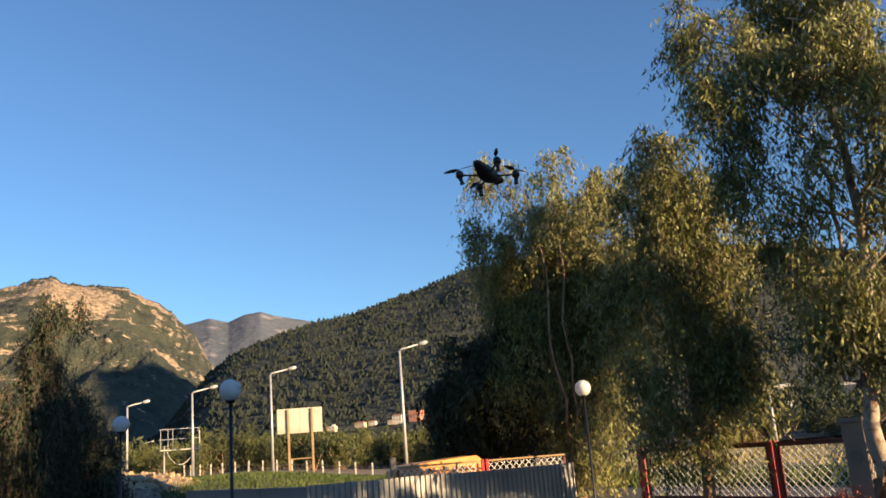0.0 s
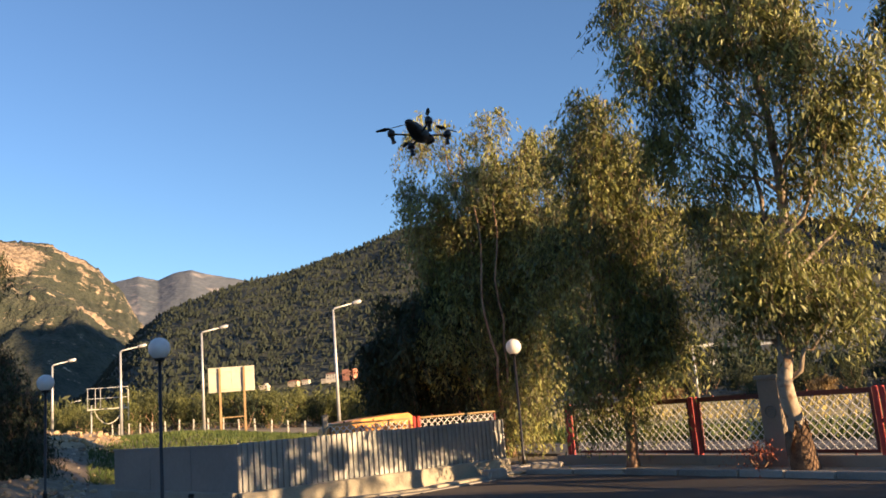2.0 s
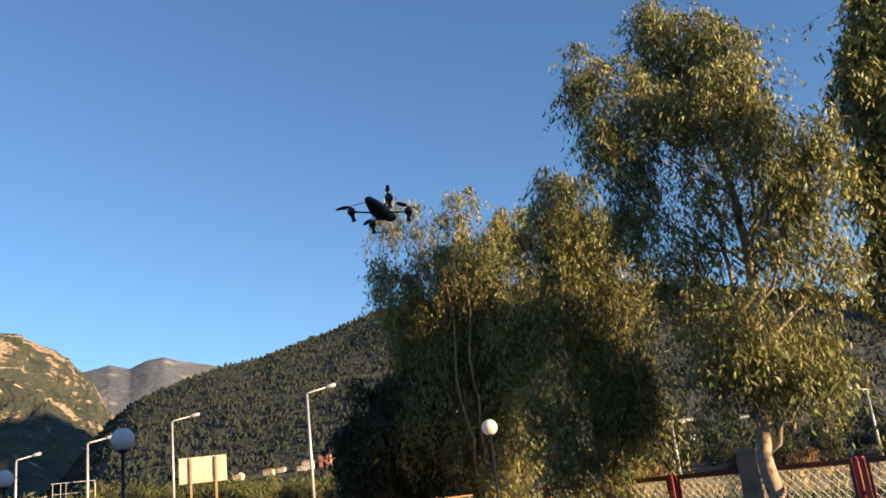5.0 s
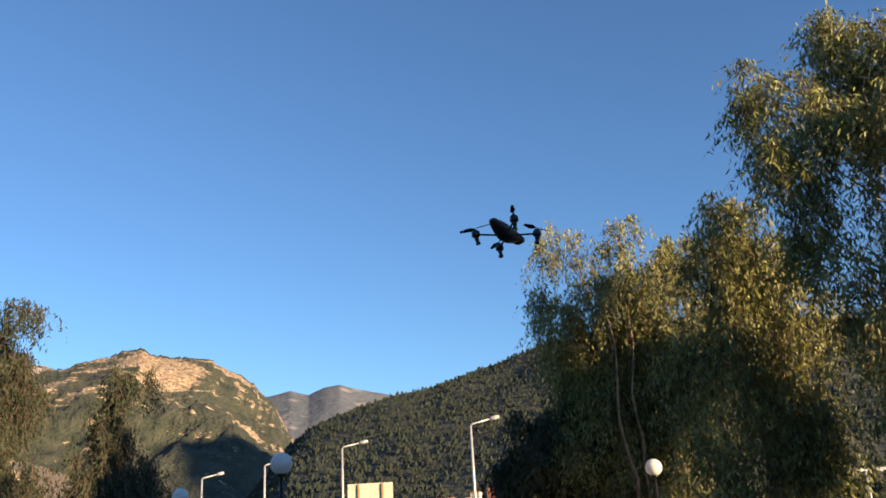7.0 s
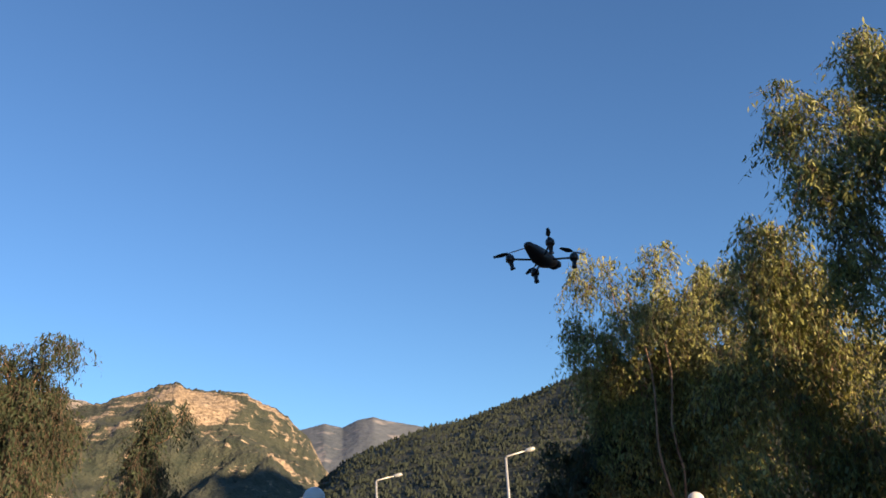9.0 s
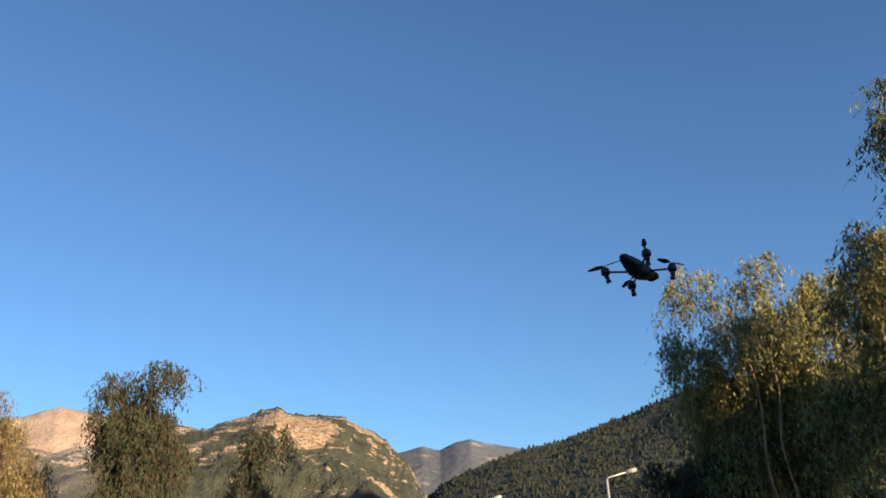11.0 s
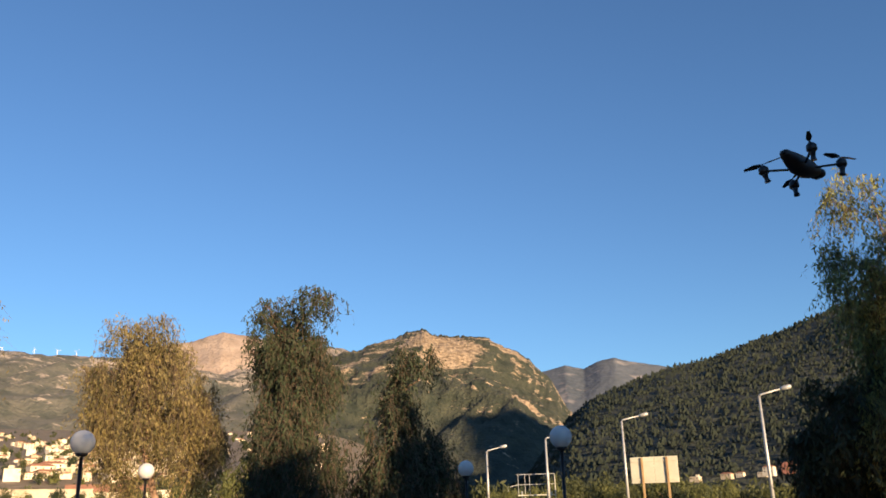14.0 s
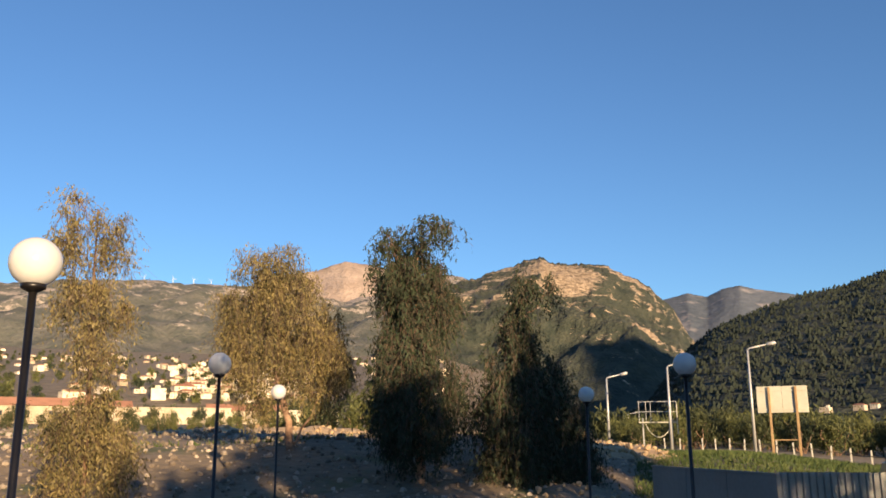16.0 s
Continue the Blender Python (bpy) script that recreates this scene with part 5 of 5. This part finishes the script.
for az, r, k in ((7.4, 380, 0), (6.6, 392, 4), (5.3, 386, 2), (4.9, 372, 4), (3.3, 400, 0), (2.3, 388, 2), (9.3, 378, 2)):
    s = float(rng.uniform(0.3, 0.42))
    settle(k, az, r, az - 25, 1.65 + r * math.tan(radians(1.75 + 0.3 * rng.random())), s)
p = bearing(3.7, 386)
pink = copy_thing(HOUSES[0], pose(p.x, p.y, 1.65 + 386 * math.tan(radians(2.15)), 0, 0, -20) @ Matrix.Diagonal((0.55, 0.55, 0.55, 1)))
tagged(pink, "salmon pink house with a clay tile roof")
wall_pink = mesh_of("wall", Shape().box((0, 0, 1.5), (10, 8, 9), 0, 0.06), M_PINKWALL)
for o in pink.children:
    if o.name.startswith("wall"):
        o.data = wall_pink
for ob in HOUSES:
    for o in (*ob.children, ob):
        bpy.data.objects.remove(o)

# long low sheds below the village


def long_shed(az, r, w, d, h, roofed):
    p = bearing(az, r)
    ob = thing("shed", pose(p.x, p.y, height(p.x, p.y) - 0.3, 0, 0, az + 4), "long cream wall shed with a " + ("red tiled roof" if roofed else "flat roof"), "shed", "long sheds")
    part("wall", Shape().box((0, 0, h / 2), (w, d, h), 0, 0.05), M_CREAM, ob)
    if roofed:
        sh = Shape()
        sh.v = [(-w / 2 - 0.5, -d / 2 - 0.6, h), (w / 2 + 0.5, -d / 2 - 0.6, h), (w / 2 + 0.5, d / 2 + 0.6, h), (-w / 2 - 0.5, d / 2 + 0.6, h), (-w / 2 - 0.5, 0, h + d * 0.22), (w / 2 + 0.5, 0, h + d * 0.22)]
        sh.f = [(3, 2, 1, 0), (0, 1, 5, 4), (2, 3, 4, 5), (1, 2, 5), (3, 0, 4)]
        part("roof", sh, M_ROOF, ob)
    else:
        part("roof", Shape().box((0, 0, h + 0.12), (w + 0.4, d + 0.4, 0.25), 0, 0.03), M_CREAM, ob)
    for k in range(int(w / 6)):
        part("window", Shape().box((-w / 2 + 3 + 6 * k, -d / 2 - 0.03, h * 0.6), (1.6, 0.08, 1.2), 0, 0.01), M_WINDOW, ob)


for az, r, w, d, h, roofed in ((58.5, 240, 34, 10, 4.6, True), (50.5, 250, 30, 10, 4.4, False), (55.3, 285, 22, 10, 5.5, True), (46.0, 262, 22, 10, 4.2, True), (42.0, 275, 18, 9, 4.5, False), (63.5, 260, 30, 10, 5, True)):
    long_shed(az, r, w, d, h, roofed)

# white buildings and a flyover past the lattice fence
for az, r, w, d, h, el in ((-20.3, 110, 3.2, 2.4, 1.15, 0.62), (-19.2, 205, 8.5, 5, 1.3, 1.9), (-20.6, 215, 7.5, 5, 1.5, 1.55), (-17.2, 210, 8, 5, 1.6, 1.4), (-23.6, 190, 6, 4, 1.4, 1.6), (-27.6, 200, 9, 5, 1.6, 1.9)):
    p = bearing(az, r)
    z = 1.65 + r * math.tan(radians(el))
    ob = thing("depot_building", pose(p.x, p.y, z, 0, 0, az + 8), "low white flat-roofed roadside building", "building", "white roadside buildings")
    part("wall", Shape().box((0, 0, h / 2 - 1.2), (w, d, h + 2.4), 0, 0.04), M_WHITE, ob)
    part("roof", Shape().box((0, 0, h + 0.06), (w + 0.3, d + 0.3, 0.12), 0, 0.02), M_WHITE, ob)
    for k in range(3):
        part("window", Shape().box(((k - 1) * w * 0.3, -d / 2 - 0.01, h * 0.45), (w * 0.16, 0.04, h * 0.35), 0, 0.005), M_WINDOW, ob)
c = bearing(-35.5, 120)
fly = thing("flyover", pose(c.x, c.y, 0, 0, 0, -30), "pale concrete road flyover on piers", "bridge")
part("deck", Shape().box((0, 0, 4.05), (26, 7, 0.7), 0, 0.05), M_CONCRETE, fly)
part("parapet", Shape().box((0, -3.4, 4.75), (26, 0.25, 0.7), 0, 0.03), M_CONCRETE, fly)
for x in (-10, 0, 10):
    part("pier", Shape().box((x, 0, 1.85), (1.2, 5, 3.7), 0, 0.08), M_CONCRETE, fly)

# wind turbines on the far ridge
for az in (53.0, 51.2, 49.9, 48.8):
    p = bearing(az, 3300)
    z = 1.65 + 3300 * math.tan(radians(10.0))
    ob = thing("wind_turbine", pose(p.x, p.y, z, 0, 0, az) @ Matrix.Diagonal((0.7, 0.7, 0.7, 1)), "white wind turbine on the far ridge", "wind turbine", "wind turbines")
    part("tower", Shape().tube([(0, 0, -10), (0, 0, 32)], [1.6, 0.9], 10), M_WHITE, ob, smooth=True)
    part("nacelle", Shape().box((0, 0, 32.8), (2, 4.5, 2), 0, 0.3), M_WHITE, ob)
    a0 = 120 * rng.random()
    for k in range(3):
        a = radians(a0 + 120 * k)
        part("blade", Shape().tube([(0, -2.6, 32.8), (5 * math.cos(a), -2.6, 32.8 + 5 * math.sin(a)), (18 * math.cos(a), -2.6, 32.8 + 18 * math.sin(a))], [0.5, 0.8, 0.2], 6), M_WHITE, ob)

# ---- the hovering drone ----
d = bearing(-2.5, 5.4)
drone = thing("quadcopter_drone", pose(d.x, d.y, 1.64 + 5.4 * math.tan(radians(18.1)), 6, -4, -118), "small black quadcopter hovering in the air", "drone")


def hull(sections, n=14):
    """A lofted body: sections of (x, centre z, half width, half height)."""
    sh = Shape()
    for x, z, hw, hh in sections:
        for k in range(n):
            a = 2 * math.pi * k / n
            cy, cz = math.cos(a), math.sin(a)
            sh.v.append((x, hw * math.copysign(abs(cy) ** 0.7, cy), z + hh * math.copysign(abs(cz) ** 0.8, cz)))
    for i in range(len(sections) - 1):
        sh.f += [(i * n + k, i * n + (k + 1) % n, (i + 1) * n + (k + 1) % n, (i + 1) * n + k) for k in range(n)]
    m = (len(sections) - 1) * n
    sh.f += [tuple(range(n - 1, -1, -1)), tuple(range(m, m + n))]
    return sh


part("body", hull([(-0.13, 0.0, 0.03, 0.018), (-0.1, 0.0, 0.044, 0.03), (-0.03, -0.008, 0.05, 0.042), (0.05, -0.006, 0.048, 0.042), (0.1, 0.012, 0.04, 0.034), (0.15, 0.03, 0.028, 0.022), (0.165, 0.032, 0.02, 0.015)]), M_DRONE, drone, smooth=True)
part("top_shell", hull([(-0.11, 0.02, 0.03, 0.01), (-0.07, 0.028, 0.038, 0.014), (0.03, 0.034, 0.038, 0.014), (0.1, 0.042, 0.028, 0.01)]), M_DRONE_TOP, drone, "mottled tan and grey cover", smooth=True)
part("tail", hull([(-0.18, 0.004, 0.028, 0.016), (-0.165, 0.004, 0.036, 0.024), (-0.125, 0.002, 0.038, 0.026)]), M_DRONE, drone, smooth=True)
part("camera_eye", Shape().ball((0.167, 0, 0.032), 0.012, 8, 12), M_WINDOW, drone, smooth=True)
for k, (sx, sy) in enumerate(((1, 1), (1, -1), (-1, 1), (-1, -1))):
    ex, ey = sx * 0.14, sy * 0.14
    part("arm", Shape().tube([(sx * 0.02, sy * 0.02, -0.012), (ex, ey, -0.004)], 0.0065, 8), M_PROP, drone, smooth=True)
    motor = part("motor_mount", Shape().tube([(ex, ey, -0.024), (ex, ey, -0.014), (ex, ey, 0.012), (ex, ey, 0.026)], [0.018, 0.027, 0.026, 0.012], 10), M_PROP, drone, smooth=True)
    part("leg", Shape().tube([(ex, ey, -0.015), (ex * 0.97, ey * 0.97, -0.05), (ex * 0.95, ey * 0.95, -0.07)], [0.018, 0.012, 0.017], 8), M_PROP, motor)
    part("shaft", Shape().tube([(ex, ey, 0.02), (ex, ey, 0.04)], 0.003, 6), M_PROP, motor)
    a = radians((25, 100, 160, 60)[k])
    sh = Shape()
    for side in (1, -1):
        w = Vector((math.cos(a), math.sin(a), 0)) * side
        nrm = Vector((-w.y, w.x, 0))
        c0 = Vector((ex, ey, 0.038))
        pts = [c0 + w * u + nrm * q + Vector((0, 0, tz)) for u, q, tz in ((0.006, 0.006, 0.002), (0.04, 0.016, 0.006), (0.1, 0.011, 0.004), (0.105, -0.004, 0), (0.04, -0.016, -0.005), (0.006, -0.006, -0.002))]
        low = [q - Vector((0, 0, 0.002)) for q in pts]
        sh.add(pts + low, [(0, 1, 2, 3, 4, 5), (11, 10, 9, 8, 7, 6)] + [(q, q + 6, (q + 1) % 6 + 6, (q + 1) % 6) for q in range(6)])
    part("propeller", sh, M_PROP, motor)

# ---- building behind the yard, unseen, added to block sky light ----
sky_blocker = thing("building", pose(-12, -19, 0), "unseen plain two-storey building added behind the yard to block sky light", "building")
part("wall", Shape().box((0, 0, 4.5), (40, 12, 9.6), 0, 0.08), M_PLASTER, sky_blocker)
part("roof", Shape().box((0, 0, 9.42), (40.6, 12.6, 0.25), 0, 0.04), M_CONCRETE, sky_blocker)
for k in range(8):
    for z in (2.0, 5.6):
        part("window", Shape().box((-17.5 + 5 * k, 6.0, z), (1.8, 0.1, 1.5), 0, 0.02), M_WINDOW, sky_blocker)
